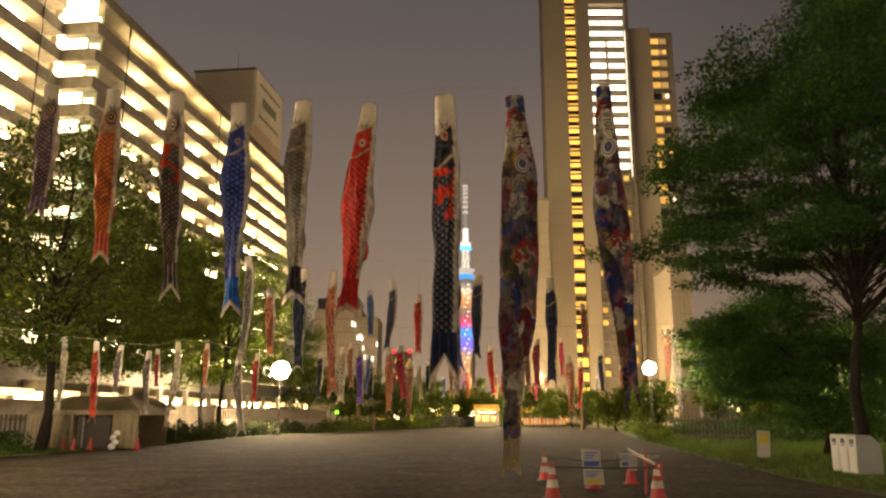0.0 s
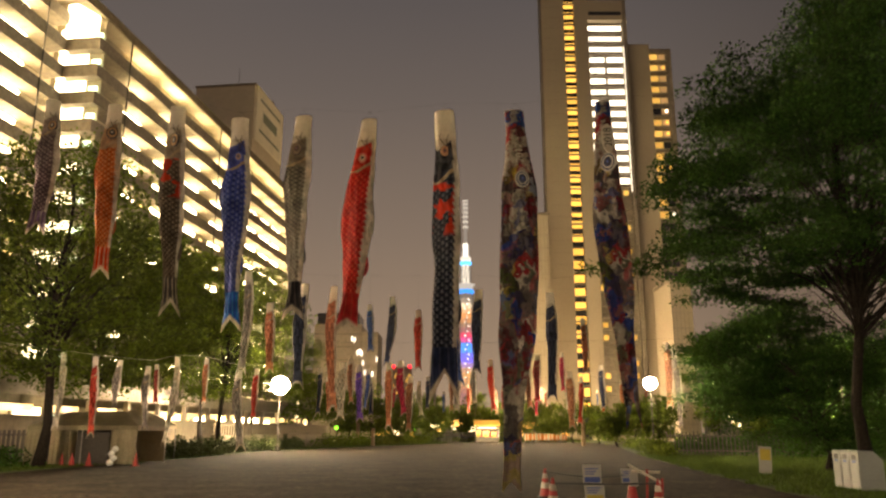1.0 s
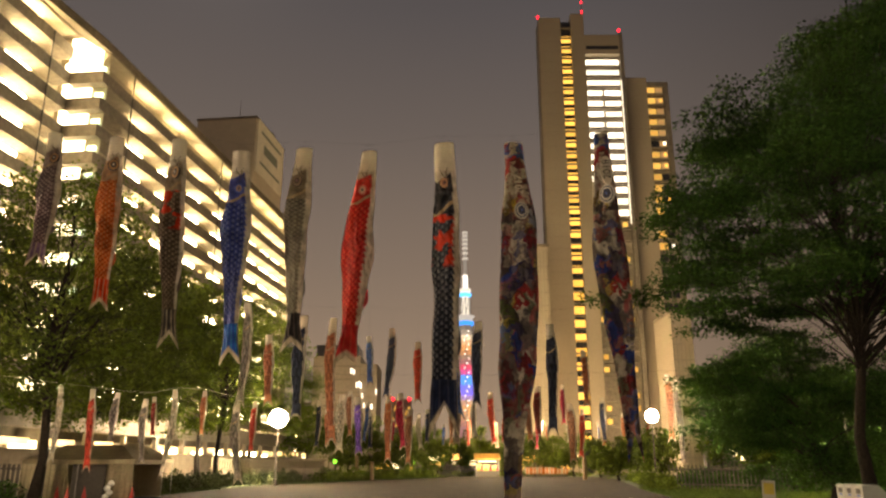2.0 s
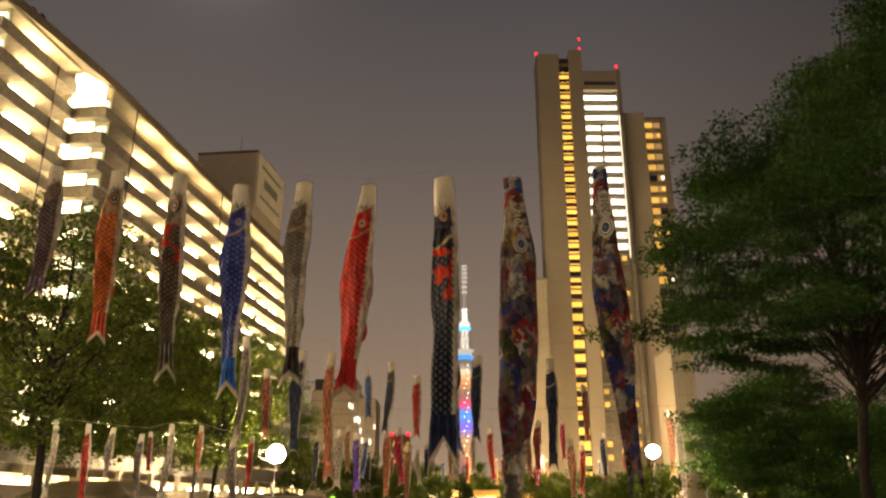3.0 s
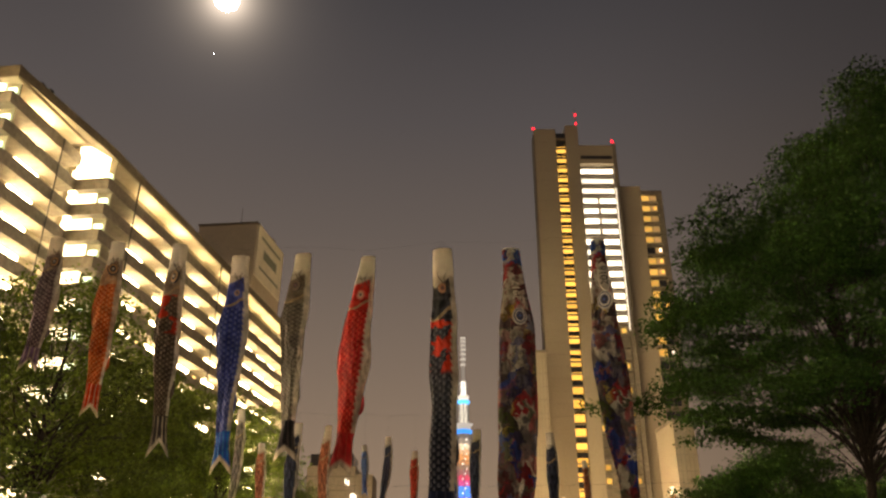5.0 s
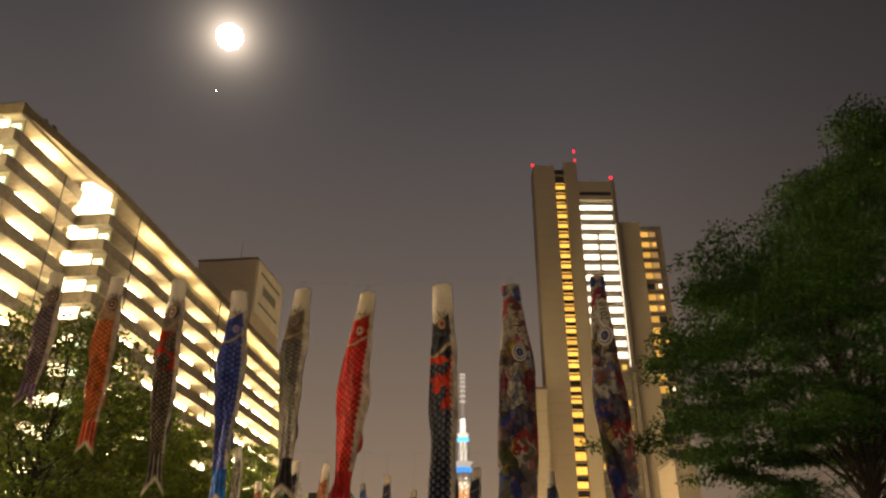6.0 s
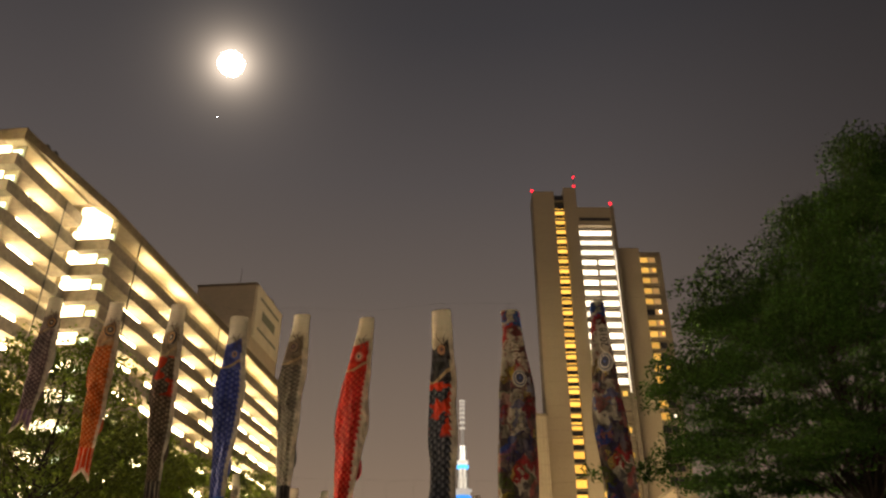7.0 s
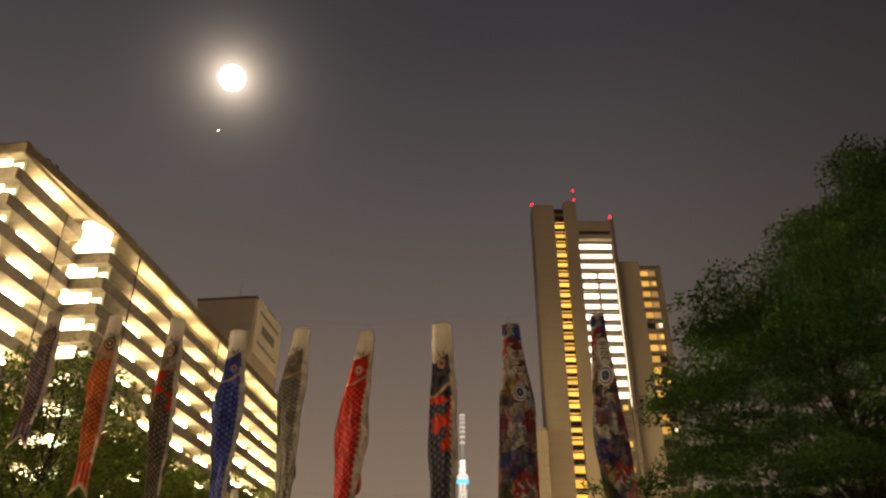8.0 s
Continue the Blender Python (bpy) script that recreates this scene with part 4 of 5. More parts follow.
def streamer(x, y, z, carp, mats, label, group, eye=None, detail=1.0, head_end=0.26, mouth_end=0.10, fins=True, wire_gap=0.22, tail_at=0.82):
    m_mouth, m_head, m_body, m_tail, m_fin = mats
    t = thing("carp_streamer", pose(x, y, z), label, "carp streamer", group)
    r = max(3, int(5 * detail))
    sides = 32 if detail > 0.6 else 10
    part("mouth_band", carp.skin("mouth_band", 0, mouth_end, r, m_mouth, sides), None, t, "off-white mouth band")
    part("head", carp.skin("head", mouth_end, head_end, r * 2, m_head, sides), None, t)
    part("body", carp.skin("body", head_end, tail_at, int(26 * detail) + 4, m_body, sides), None, t)
    part("tail", carp.skin("tail", tail_at, 1.0, r * 2, m_tail, sides), None, t)
    rim = [carp.at(0, 2 * math.pi * k / 12) for k in range(13)]
    vs, fs = tube(rim, [0.012] * 13, 5, False)
    ring = part("mouth_ring", mesh_of("mouth_ring", vs, fs, M_WHITE), None, t)
    if detail > 0.6:
        for k in (0, 4, 8):
            vs, fs = tube([rim[k], (0, 0, wire_gap)], [0.0016, 0.0016], 4)
            part("cord", mesh_of("cord", vs, fs, M_CABLE), None, t)
    else:
        vs, fs = tube([(0, 0, -0.02), (0, 0, wire_gap)], [0.003, 0.003], 4)
        part("cord", mesh_of("cord", vs, fs, M_CABLE), None, t)
    if eye:
        s, a, rad, rings = eye
        for i, (f, m) in enumerate(rings):
            vs, fs, _ = carp.disc(s, a, rad * f, 0.012 + 0.006 * i)
            part("eye" if i == 0 else "eye_ring", mesh_of("eye", vs, fs, m), None, t)
    if eye and fins:
        # printed whisker swirls between mouth and eye
        for a0, ph in ((eye[1] - 0.45, 0.0), (eye[1] + 0.15, 1.2)):
            line = []
            for i in range(9):
                w = i / 8
                sp, ap = 0.085 + 0.075 * w, a0 + 0.28 * math.sin(5 * w + ph)
                p0 = carp.at(sp, ap)
                line.append(p0 + Vector((0, -0.008, 0)))
            vs, fs = tube(line, [0.003 + 0.007 * math.sin(math.pi * i / 8) for i in range(9)], 5)
            part("whisker_print", mesh_of("whisker_print", vs, fs, M_INK), None, t)
    if fins:
        # a back fin along the edge of the body and a small breast fin
        for s0, s1, a, out, name in ((0.29, 0.50, math.pi, 0.06, "back_fin"), (0.66, 0.74, 0.0, 0.09, "belly_fin")):
            vs, fs = [], []
            for i in range(7):
                s = s0 + (s1 - s0) * i / 6
                p = carp.at(s, a)
                o = (p - carp.at(s, a + math.pi)).normalized()
                reach = out * carp.w * math.sin(math.pi * (i + 0.6) / 7.2)
                for dy in (-0.012, 0.012):
                    vs.append(p - o * 0.02 + Vector((0, dy, 0)))
                    vs.append(p + o * reach + Vector((0, dy, -reach * 0.8)))
            for i in range(6):
                b0 = i * 4
                fs += [(b0, b0 + 4, b0 + 5, b0 + 1), (b0 + 2, b0 + 3, b0 + 7, b0 + 6), (b0 + 1, b0 + 5, b0 + 7, b0 + 3)]
            part(name, mesh_of(name, vs, fs, m_fin), None, t)
    return t


C_WHITE = (0.64, 0.57, 0.47)
EYE = [(1.15, M_BLACK), (0.95, mat("eye_gold", (0.36, 0.20, 0.08), 0.6, grain=0.1)), (0.60, M_BLACK), (0.22, M_WHITE)]
EYE_R = [(1.0, mat("eye_rose", (0.42, 0.10, 0.07), 0.6, grain=0.1)), (0.62, mat("eye_buff", (0.45, 0.30, 0.22), 0.6, grain=0.1)), (0.3, M_BLACK)]
EYE_B = [(1.0, M_BLUEP), (0.70, mat("eye_tan", (0.30, 0.17, 0.10), 0.6, grain=0.2)), (0.32, M_NAVY)]
EYE_G = [(1.0, M_INK), (0.90, mat("eye_umber", (0.17, 0.12, 0.075), 0.6, grain=0.2)), (0.5, M_INK), (0.16, mat("eye_mauve", (0.20, 0.10, 0.14), 0.6, grain=0.1))]
EYE_K = [(1.0, mat("eye_copper", (0.42, 0.22, 0.11), 0.6, grain=0.2)), (0.55, mat("eye_russet", (0.20, 0.08, 0.05), 0.6, grain=0.2)), (0.25, M_BLACK)]
EYE_P = [(1.0, mat('eye_white', (0.46, 0.42, 0.36), 0.7, grain=0.2)), (0.84, M_NAVY), (0.70, M_WHITE), (0.54, M_NAVY), (0.34, M_BLACK), (0.16, M_BLUEP)]


def kit(name, dark, light, tail, tip, belly=C_WHITE, patch=None, nu=20, nv=44, head=None):
    return (M_WHITE,
            cloth(name + "_head", head or dark, tuple(0.6 * a + 0.4 * b for a, b in zip(head or dark, light)), belly, "plain"),
            cloth(name + "_scales", dark, light, belly, "scales", nu, nv, patch),
            cloth(name + "_tail", tail, tip, None, "streaks", 10),
            mat(name + "_fin", tuple(0.8 * c for c in dark), 0.7, grain=0.3, scale=9, translucent=0.25))


K_BROWN = kit("brown", (0.16, 0.11, 0.12), (0.36, 0.29, 0.27), (0.20, 0.13, 0.22), (0.44, 0.36, 0.30), nu=11, nv=62, head=(0.30, 0.23, 0.20))
K_ORANGE = kit("orange", (0.58, 0.135, 0.03), (0.64, 0.31, 0.13), (0.58, 0.06, 0.015), (0.60, 0.42, 0.30), nu=11, nv=72, head=(0.48, 0.30, 0.17))
K_OLIVE = kit("olive", (0.11, 0.08, 0.055), (0.27, 0.21, 0.14), (0.05, 0.04, 0.04), (0.46, 0.38, 0.28), patch=(0.55, 0.045, 0.018), nu=11, nv=84, head=(0.36, 0.28, 0.20))
K_BLUE = kit("blue", (0.045, 0.068, 0.31), (0.16, 0.19, 0.44), (0.012, 0.09, 0.46), (0.02, 0.22, 0.62), nu=11, nv=76, head=(0.07, 0.09, 0.36))
K_GREY = kit("grey", (0.17, 0.145, 0.115), (0.27, 0.235, 0.18), (0.02, 0.018, 0.02), (0.09, 0.07, 0.06), nu=12, nv=92, head=(0.24, 0.19, 0.135))
K_RED = kit("red", (0.58, 0.020, 0.020), (0.64, 0.085, 0.050), (0.46, 0.018, 0.024), (0.46, 0.05, 0.04), nu=13, nv=72, head=(0.50, 0.018, 0.014))
K_BLACK = kit("black", (0.014, 0.018, 0.034), (0.13, 0.135, 0.17), (0.010, 0.018, 0.06), (0.05, 0.06, 0.12), patch=(0.62, 0.035, 0.010), nu=9, nv=84, head=(0.016, 0.016, 0.022))
paint = cloth("painted_cloth", (0, 0, 0), (0, 0, 0), None, "paint")
pale_tail = cloth("pale_tail", (0.46, 0.37, 0.14), (0.30, 0.22, 0.18), None, "plain_tail")
K_PAINT = (paint, paint, paint, paint, paint)
K_PAINT_PALE = (paint, paint, paint, pale_tail, paint)

ROW1 = "large carp streamers on the front wire"
W = 15.0
streamer(-8.31, W, 8.46, Carp(2.95, 0.46, 0.00, 0.03, 0.3, seed=1), K_BROWN, "brown carp streamer with faded scales on a wire", ROW1, (0.19, 1.3, 0.09, EYE))
streamer(-6.97, W, 8.36, Carp(3.78, 0.46, 0.06, -0.03, 0.6, seed=2, fork=0.06), K_ORANGE, "orange-red carp streamer with pale mouth on a wire", ROW1, (0.17, 1.4, 0.10, EYE))
streamer(-5.63, W, 8.31, Carp(4.50, 0.48, 0.20, -0.02, 0.4, seed=3, fork=0.07), K_OLIVE, "dark olive carp streamer with a red patch", ROW1, (0.17, 1.5, 0.11, EYE))
streamer(-4.29, W, 8.04, Carp(4.52, 0.55, 0.10, 0.02, -0.2, seed=4, fork=0.06), K_BLUE, "blue scaled carp streamer with a bright blue tail", ROW1, (0.19, 1.5, 0.08, EYE_B))
streamer(-2.95, W, 8.09, Carp(4.30, 0.56, -0.10, -0.03, 0.1, seed=5, turn=-0.38, fork=0.05), K_GREY, "dark grey carp streamer with pale belly and black tail", ROW1, (0.17, 1.7, 0.11, EYE_G))
streamer(-1.56, W, 8.03, Carp(4.50, 0.72, -0.42, -0.03, 0.1, seed=6, prof=FULL, turn=-0.35, fork=0.045), K_RED, "bright red scaled carp streamer with pale belly", ROW1, (0.19, 1.7, 0.09, EYE_R))
streamer(0.03, W, 8.21, Carp(6.05, 0.60, 0.04, 0.05, 0.1, seed=7, turn=-0.32, prof=TALL), K_BLACK, "long black carp streamer with red patches and white scales", ROW1, (0.145, 1.6, 0.09, EYE_K))
p8 = Carp(7.70, 0.82, -0.12, 0.11, 0.15, prof=LONG, seed=8, fork=0.025)
f8 = streamer(1.51, W, 8.22, p8, K_PAINT_PALE, "long hand-painted carp streamer in dark patchwork colours", ROW1, (0.20, 1.45, 0.15, EYE_P), fins=False, tail_at=0.92)
p9 = Carp(6.80, 0.66, 0.22, -0.02, -0.2, prof=LONG, seed=9, fork=0.08)
f9 = streamer(3.40, W, 8.44, p9, K_PAINT, "wide hand-painted carp streamer in dark patchwork colours", ROW1, (0.205, 1.5, 0.17, EYE_P), fins=False, tail_at=0.90)


def painted_year(carp, parent, s, a, words, ink, backing):
    vs, fs, m = carp.disc(s, a, 0.13, 0.01, 2.6)
    if backing:
        part("label_patch", mesh_of("label_patch", vs, fs, M_WHITE), None, parent)
    cu = bpy.data.curves.new("year", "FONT")
    cu.body, cu.size, cu.extrude, cu.align_x, cu.align_y = words, 0.23, 0.003, "CENTER", "CENTER"
    cu.materials.append(ink)
    ob = new("painted_year", cu)
    ob.parent = parent
    ob.matrix_basis = m @ pose(0, 0, 0.028, 0, 0, 90)


painted_year(p9, f9, 0.125, 1.35, "2018", M_BLACK, True)
painted_year(p8, f8, 0.125, 1.5, "2017", M_WHITE, False)

PALE = {}


def plain_kit(rgb):
    """Small far streamers: a pale mouth and a body of one dyed colour with darker scales."""
    if rgb not in PALE:
        d = tuple(c * 0.68 for c in rgb)
        PALE[rgb] = kit("dyed", d, rgb, rgb, tuple(min(0.6, c * 1.25) for c in rgb), nu=7, nv=14)
    return PALE[rgb]


NAVY, SALMON, CREAM, GREYS, RED, MAG, PURP, BRN, SKY, DRED = ((0.06, 0.07, 0.12), (0.66, 0.25, 0.14), (0.60, 0.54, 0.43), (0.32, 0.28, 0.25), (0.68, 0.09, 0.06), (0.70, 0.07, 0.14), (0.28, 0.15, 0.75), (0.50, 0.23, 0.13), (0.14, 0.24, 0.58), (0.42, 0.08, 0.07))
WORD = {NAVY: "navy", SALMON: "salmon pink", CREAM: "cream", GREYS: "grey", RED: "red", MAG: "magenta", PURP: "purple", BRN: "brown", SKY: "blue", DRED: "dark red"}


def wire(points, r=0.0011, material=None):
    vs, fs = tube(points, [r] * len(points), 5)
    return tagged(new("wire", mesh_of("wire", vs, fs, material or M_CABLE)), "thin dark steel wire strung across the plaza", "wire")


def post(x, y, h):
    p = thing("wire_post", pose(x, y, 0), "slim steel post carrying a streamer wire", "post")
    vs, fs = lathe([(0.07, 0), (0.07, 0.05), (0.04, 0.06), (0.03, h)], 10)
    part("shaft", mesh_of("shaft", vs, fs, M_STEEL), None, p)
    vs, fs = lathe([(0.14, 0), (0.14, 0.03)], 10)
    part("foot_plate", mesh_of("foot_plate", vs, fs, M_STEEL), None, p)


def small_row(y, rows, group, width, left, right, r, material=None):
    """Streamers on cords of their own length below one wire that runs from left to right."""
    rows = sorted(rows)
    line = [left]
    for i, (x, top, low, rgb) in enumerate(rows):
        L = top - low
        f = (x - left[0]) / (right[0] - left[0])
        wy = y + 0.4 * math.sin(i * 3)
        wz = max(left[2] + (right[2] - left[2]) * f - 0.35 * math.sin(math.pi * f), top + 0.1)
        line.append((x, wy, wz))
        c = Carp(L, min(width, L * 0.15) * (0.85 + 0.3 * ((i * 7) % 5) / 5), 0.06 * L * math.sin(i * 2.1), 0.02 * L * math.cos(i * 1.3), 0.3 * math.sin(i), prof=SLIM, seed=i * 1.7)
        streamer(x, wy, top, c, plain_kit(rgb), "small %s carp streamer hanging from a wire" % WORD[rgb], group, detail=0.4, fins=False, wire_gap=wz - top)
    wire(line + [right], r, material)


small_row(34, [(-8.9, 8.77, 4.02, GREYS), (-7.85, 7.3, 4.1, SALMON), (-6.26, 8.16, 3.40, NAVY), (-4.97, 8.11, 2.30, SALMON), (-3.30, 7.2, 5.02, SKY), (-2.31, 7.64, 4.39, NAVY), (-1.10, 6.94, 4.20, RED), (0.46, 7.53, 3.52, SKY), (1.62, 7.85, 4.02, NAVY), (4.89, 7.85, 2.79, NAVY), (6.2, 6.55, 4.02, SALMON)], "middle row of carp streamers", 0.56, (-20.0, 40.0, 9.2), (16.0, 27.2, 8.6), 0.003)
small_row(80, [(-12.85, 8.18, 3.24, NAVY), (-11.99, 7.30, 3.53, SALMON), (-10.38, 8.76, 2.79, CREAM), (-9.62, 9.18, 4.39, BRN), (-8.78, 8.47, 2.56, PURP), (-7.82, 8.00, 3.82, SKY), (-5.58, 8.76, 1.82, SALMON), (-4.39, 8.95, 3.13, MAG), (-3.31, 7.30, 1.53, BRN), (-1.60, 7.30, 3.82, NAVY), (0.76, 7.88, 3.53, BRN), (1.66, 9.07, 3.53, GREYS), (3.20, 8.18, 4.39, GREYS), (4.98, 9.07, 3.53, RED), (6.38, 7.30, 3.82, DRED), (8.16, 7.30, 3.82, SKY), (8.67, 9.36, 3.82, BRN), (9.99, 9.65, 4.39, DRED), (12.42, 9.77, 5.55, MAG), (13.14, 7.88, 1.82, BRN), (14.35, 7.30, 2.21, RED), (16.53, 8.47, 3.82, NAVY), (18.75, 8.95, 5.66, SALMON), (20.01, 10.24, 4.97, GREYS), (23.50, 10.85, 3.82, BRN), (24.17, 10.24, 1.53, GREYS)], "far row of carp streamers", 0.9, (-20.8, 85.0, 11.0), (29.5, 84.0, 11.4), 0.012)
# white wire: the lamp light on it is put into its colour
small_row(34, [(-16.91, 5.07, 1.62, CREAM), (-15.5, 4.9, 1.33, RED), (-14.3, 4.72, 2.54, GREYS), (-13.14, 4.47, 1.62, GREYS), (-12.64, 4.52, 2.79, DRED), (-11.92, 4.9, 0.97, CREAM), (-10.42, 4.77, 2.79, SALMON), (-9.13, 4.32, 0.8, GREYS), (-8.15, 4.32, 2.1, RED)], "low row of carp streamers by the tent", 0.40, (-25.4, 36.0, 6.3), (-7.9, 34.0, 4.5), 0.006, M_WHITE)


small_row(112, [(-18.2 + 2.1 * k + 0.8 * math.sin(k * 2.7), 8.3 + 0.9 * math.sin(k * 1.9), 4.6 + 0.8 * math.cos(k * 2.3), (RED, CREAM, NAVY, SALMON, GREYS, MAG, BRN, SKY, SALMON, DRED)[(k * 3) % 10]) for k in range(24)], "rearmost row of carp streamers", 0.9, (-22.0, 112.0, 9.6), (33.0, 112.0, 9.8), 0.014)
post(-22.0, 112.0, 9.8)
post(33.0, 112.0, 10.0)
wire([(-12.5, W, 9.3), (-8.27, W, 8.64), (-6.92, W, 8.52), (-5.6, W, 8.52), (-4.3, W, 8.22), (-2.96, W, 8.30), (-1.52, W, 8.22), (0, W, 8.42), (1.53, W, 8.42), (3.38, W, 8.64), (8.5, 18, 9.8), (15.2, 27, 11.5)])
post(-12.5, W, 9.4)
wire([(-7.9, 34.0, 4.5), (-14.72, 69.9, 4.9)], 0.01)


# ---- the walled-off patch of plaza: cones, bars and notices ----
def cone_mesh():
    pieces_red, pieces_white = [], []
    def ring(z0, z1, dest, grow=0.0):
        r0, r1 = 0.165 - 0.145 * z0 / 0.7 + grow, 0.165 - 0.145 * z1 / 0.7 + grow
        dest.append(lathe([(r0, z0), (r1, z1)], 16))
    ring(0.03, 0.70, pieces_red)
    ring(0.22, 0.36, pieces_white, 0.004)
    ring(0.46, 0.58, pieces_white, 0.004)
    return mesh_of("cone", *joined(pieces_red), M_CONE), mesh_of("sleeve", *joined(pieces_white), M_WHITE)


CONE, SLEEVE = cone_mesh()


def traffic_cone(x, y, sleeved=True, scale=1.0, turn=0):
    t = thing("traffic_cone", pose(x, y, 0.006, 0, 0, turn) @ Matrix.Scale(scale * 0.92, 4), "red plastic traffic cone with white sleeves on asphalt" if sleeved else "plain red plastic traffic cone on asphalt", "traffic cone", "traffic cones")
    part("body", CONE, None, t)
    part("base", boxes((-0.19, 0.19, -0.19, 0.19, 0, 0.03), bevel=0.01), M_CONE if not sleeved else M_BLACK, t)
    if sleeved:
        part("sleeve", SLEEVE, None, t)


def cone_bar(a, b, name="cone_bar"):
    vs, fs = tube([a, Vector(a).lerp(Vector(b), 0.5) - Vector((0, 0, 0.02)), b], [0.018] * 3, 8)
    ob = thing(name, pose(*a), "thin dark bar slung between traffic cones", "bar")
    off = Vector(a)
    part("rod", mesh_of("rod", [v - off for v in vs], fs, M_BLACK), None, ob)


def notice(x, y, z, w, h, lean, turn, colour, label):
    t = thing("notice_board", pose(x, y, z, lean, 0, turn), label, "notice")
    part("panel", boxes((-w / 2, w / 2, -0.01, 0.01, 0, h), bevel=0.004), M_PAPER, t)
    part("coloured_field", boxes((-w * 0.42, w * 0.42, -0.014, -0.010, h * 0.08, h * 0.36)), colour, t)
    for k in range(3):
        part("print_bar", boxes((-w * 0.38, w * (0.1 + 0.12 * k), -0.014, -0.010, h * (0.48 + 0.14 * k), h * (0.54 + 0.14 * k))), M_BLUEP, t)


traffic_cone(2.62, 20.3, scale=1.1)
traffic_cone(2.20, 15.9, scale=1.12)
traffic_cone(4.62, 19.4, False)
traffic_cone(4.28, 15.8, scale=1.08)
traffic_cone(3.46, 18.2, False)
cone_bar((2.20, 15.9, 0.62), (4.28, 15.8, 0.62))
cone_bar((2.62, 20.3, 0.64), (3.46, 18.2, 0.60))
cone_bar((3.46, 18.2, 0.60), (4.62, 19.4, 0.62))
notice(3.44, 18.0, 0.10, 0.46, 0.36, -8, 4, M_YELLOW, "white notice with a yellow field on a cone")
notice(3.40, 18.03, 0.47, 0.42, 0.42, -6, -3, M_BLUEP, "white notice with blue print on a cone")
notice(4.50, 19.1, 0.42, 0.40, 0.34, -8, 6, M_BLUEP, "small blue and white notice on a cone")


def trestle():
    t = thing("barrier_trestle", pose(4.0, 16.6, 0), "battered red and white folding barrier beside the cones", "barrier")
    for name, m, pts in (("upright", M_CONE, [(0.30, 0.2, 0), (0.34, 0.2, 0.84)]), ("upright", M_CONE, [(0.42, -0.55, 0), (0.44, -0.55, 0.70)]),
                         ("top_rail", M_WHITE, [(0.02, 0.25, 0.80), (0.62, 0.25, 0.78)]), ("brace", M_WHITE, [(0.05, 0.6, 0.92), (0.44, -0.55, 0.60)]),
                         ("back_leg", M_CONE, [(0.44, -0.55, 0.68), (0.52, 0.05, 0)])):
        vs, fs = tube(pts, [0.025, 0.025], 8)
        part(name, mesh_of(name, vs, fs, m), None, t)
    part("hanging_sheet", boxes((0.02, 0.20, 0.45, 0.47, 0.48, 0.86), bevel=0.004), M_PAPER, t)


trestle()


# ---- recycling bins and a sign on the lawn ----
def recycling_bin(m):
    t = thing("recycling_bin", m, "light grey enamelled recycling bin with a dark slot", "bin", "recycling bins")
    bm = bmesh.new()
    prof = [(0, 0.04), (0, 1.06), (0.03, 1.10), (0.42, 1.10), (0.66, 0.86), (0.66, 0.04)]
    lo = [bm.verts.new((x, 0.015, z)) for x, z in prof]
    hi = [bm.verts.new((x, 0.595, z)) for x, z in prof]
    bm.faces.new(lo)
    bm.faces.new(hi[::-1])
    for i in range(len(prof)):
        j = (i + 1) % len(prof)
        bm.faces.new((lo[i], hi[i], hi[j], lo[j]))
    bmesh.ops.recalc_face_normals(bm, faces=bm.faces)
    part("body", bm, M_BINS, t)
    part("plinth", boxes((0.03, 0.62, 0.04, 0.57, 0, 0.04)), M_DARK, t)
    part("slot", boxes((-0.012, 0.0, 0.16, 0.45, 0.86, 1.00), bevel=0.004), M_BLACK, t, "dark throw-in slot")
    part("door", boxes((-0.014, 0.0, 0.06, 0.55, 0.10, 0.76), bevel=0.005), M_BINS, t)
    part("label_plate", boxes((-0.016, -0.002, 0.20, 0.41, 0.78, 0.84)), M_BLUEP, t)
    return t


first_bin = recycling_bin(pose(11.58, 21.95, 0.0, 0, 0, -6))
for i in (1, 2):
    copy_thing(first_bin, pose(11.58 + 0.065 * i, 21.95 + 0.62 * i, 0.0, 0, 0, -6))

sb = thing("sign_board", pose(12.7, 31.1, 0, 0, 0, -14), "leaning white sign board with a yellow poster on grass", "sign")
part("board", boxes((-0.24, 0.24, -0.03, 0.03, 0.03, 1.08), bevel=0.01), M_PAPER, sb, at=pose(0, 0, 0, -8, 4, 0))
part("poster", boxes((-0.19, 0.19, -0.036, -0.030, 0.55, 1.0)), M_YELLOW, sb, "yellow poster", at=pose(0, 0, 0, -8, 4, 0))
part("back_leg", boxes((-0.2, 0.2, 0.30, 0.34, 0.0, 0.95)), M_STEEL, sb, at=pose(0, 0, 0, 12, 4, 0))


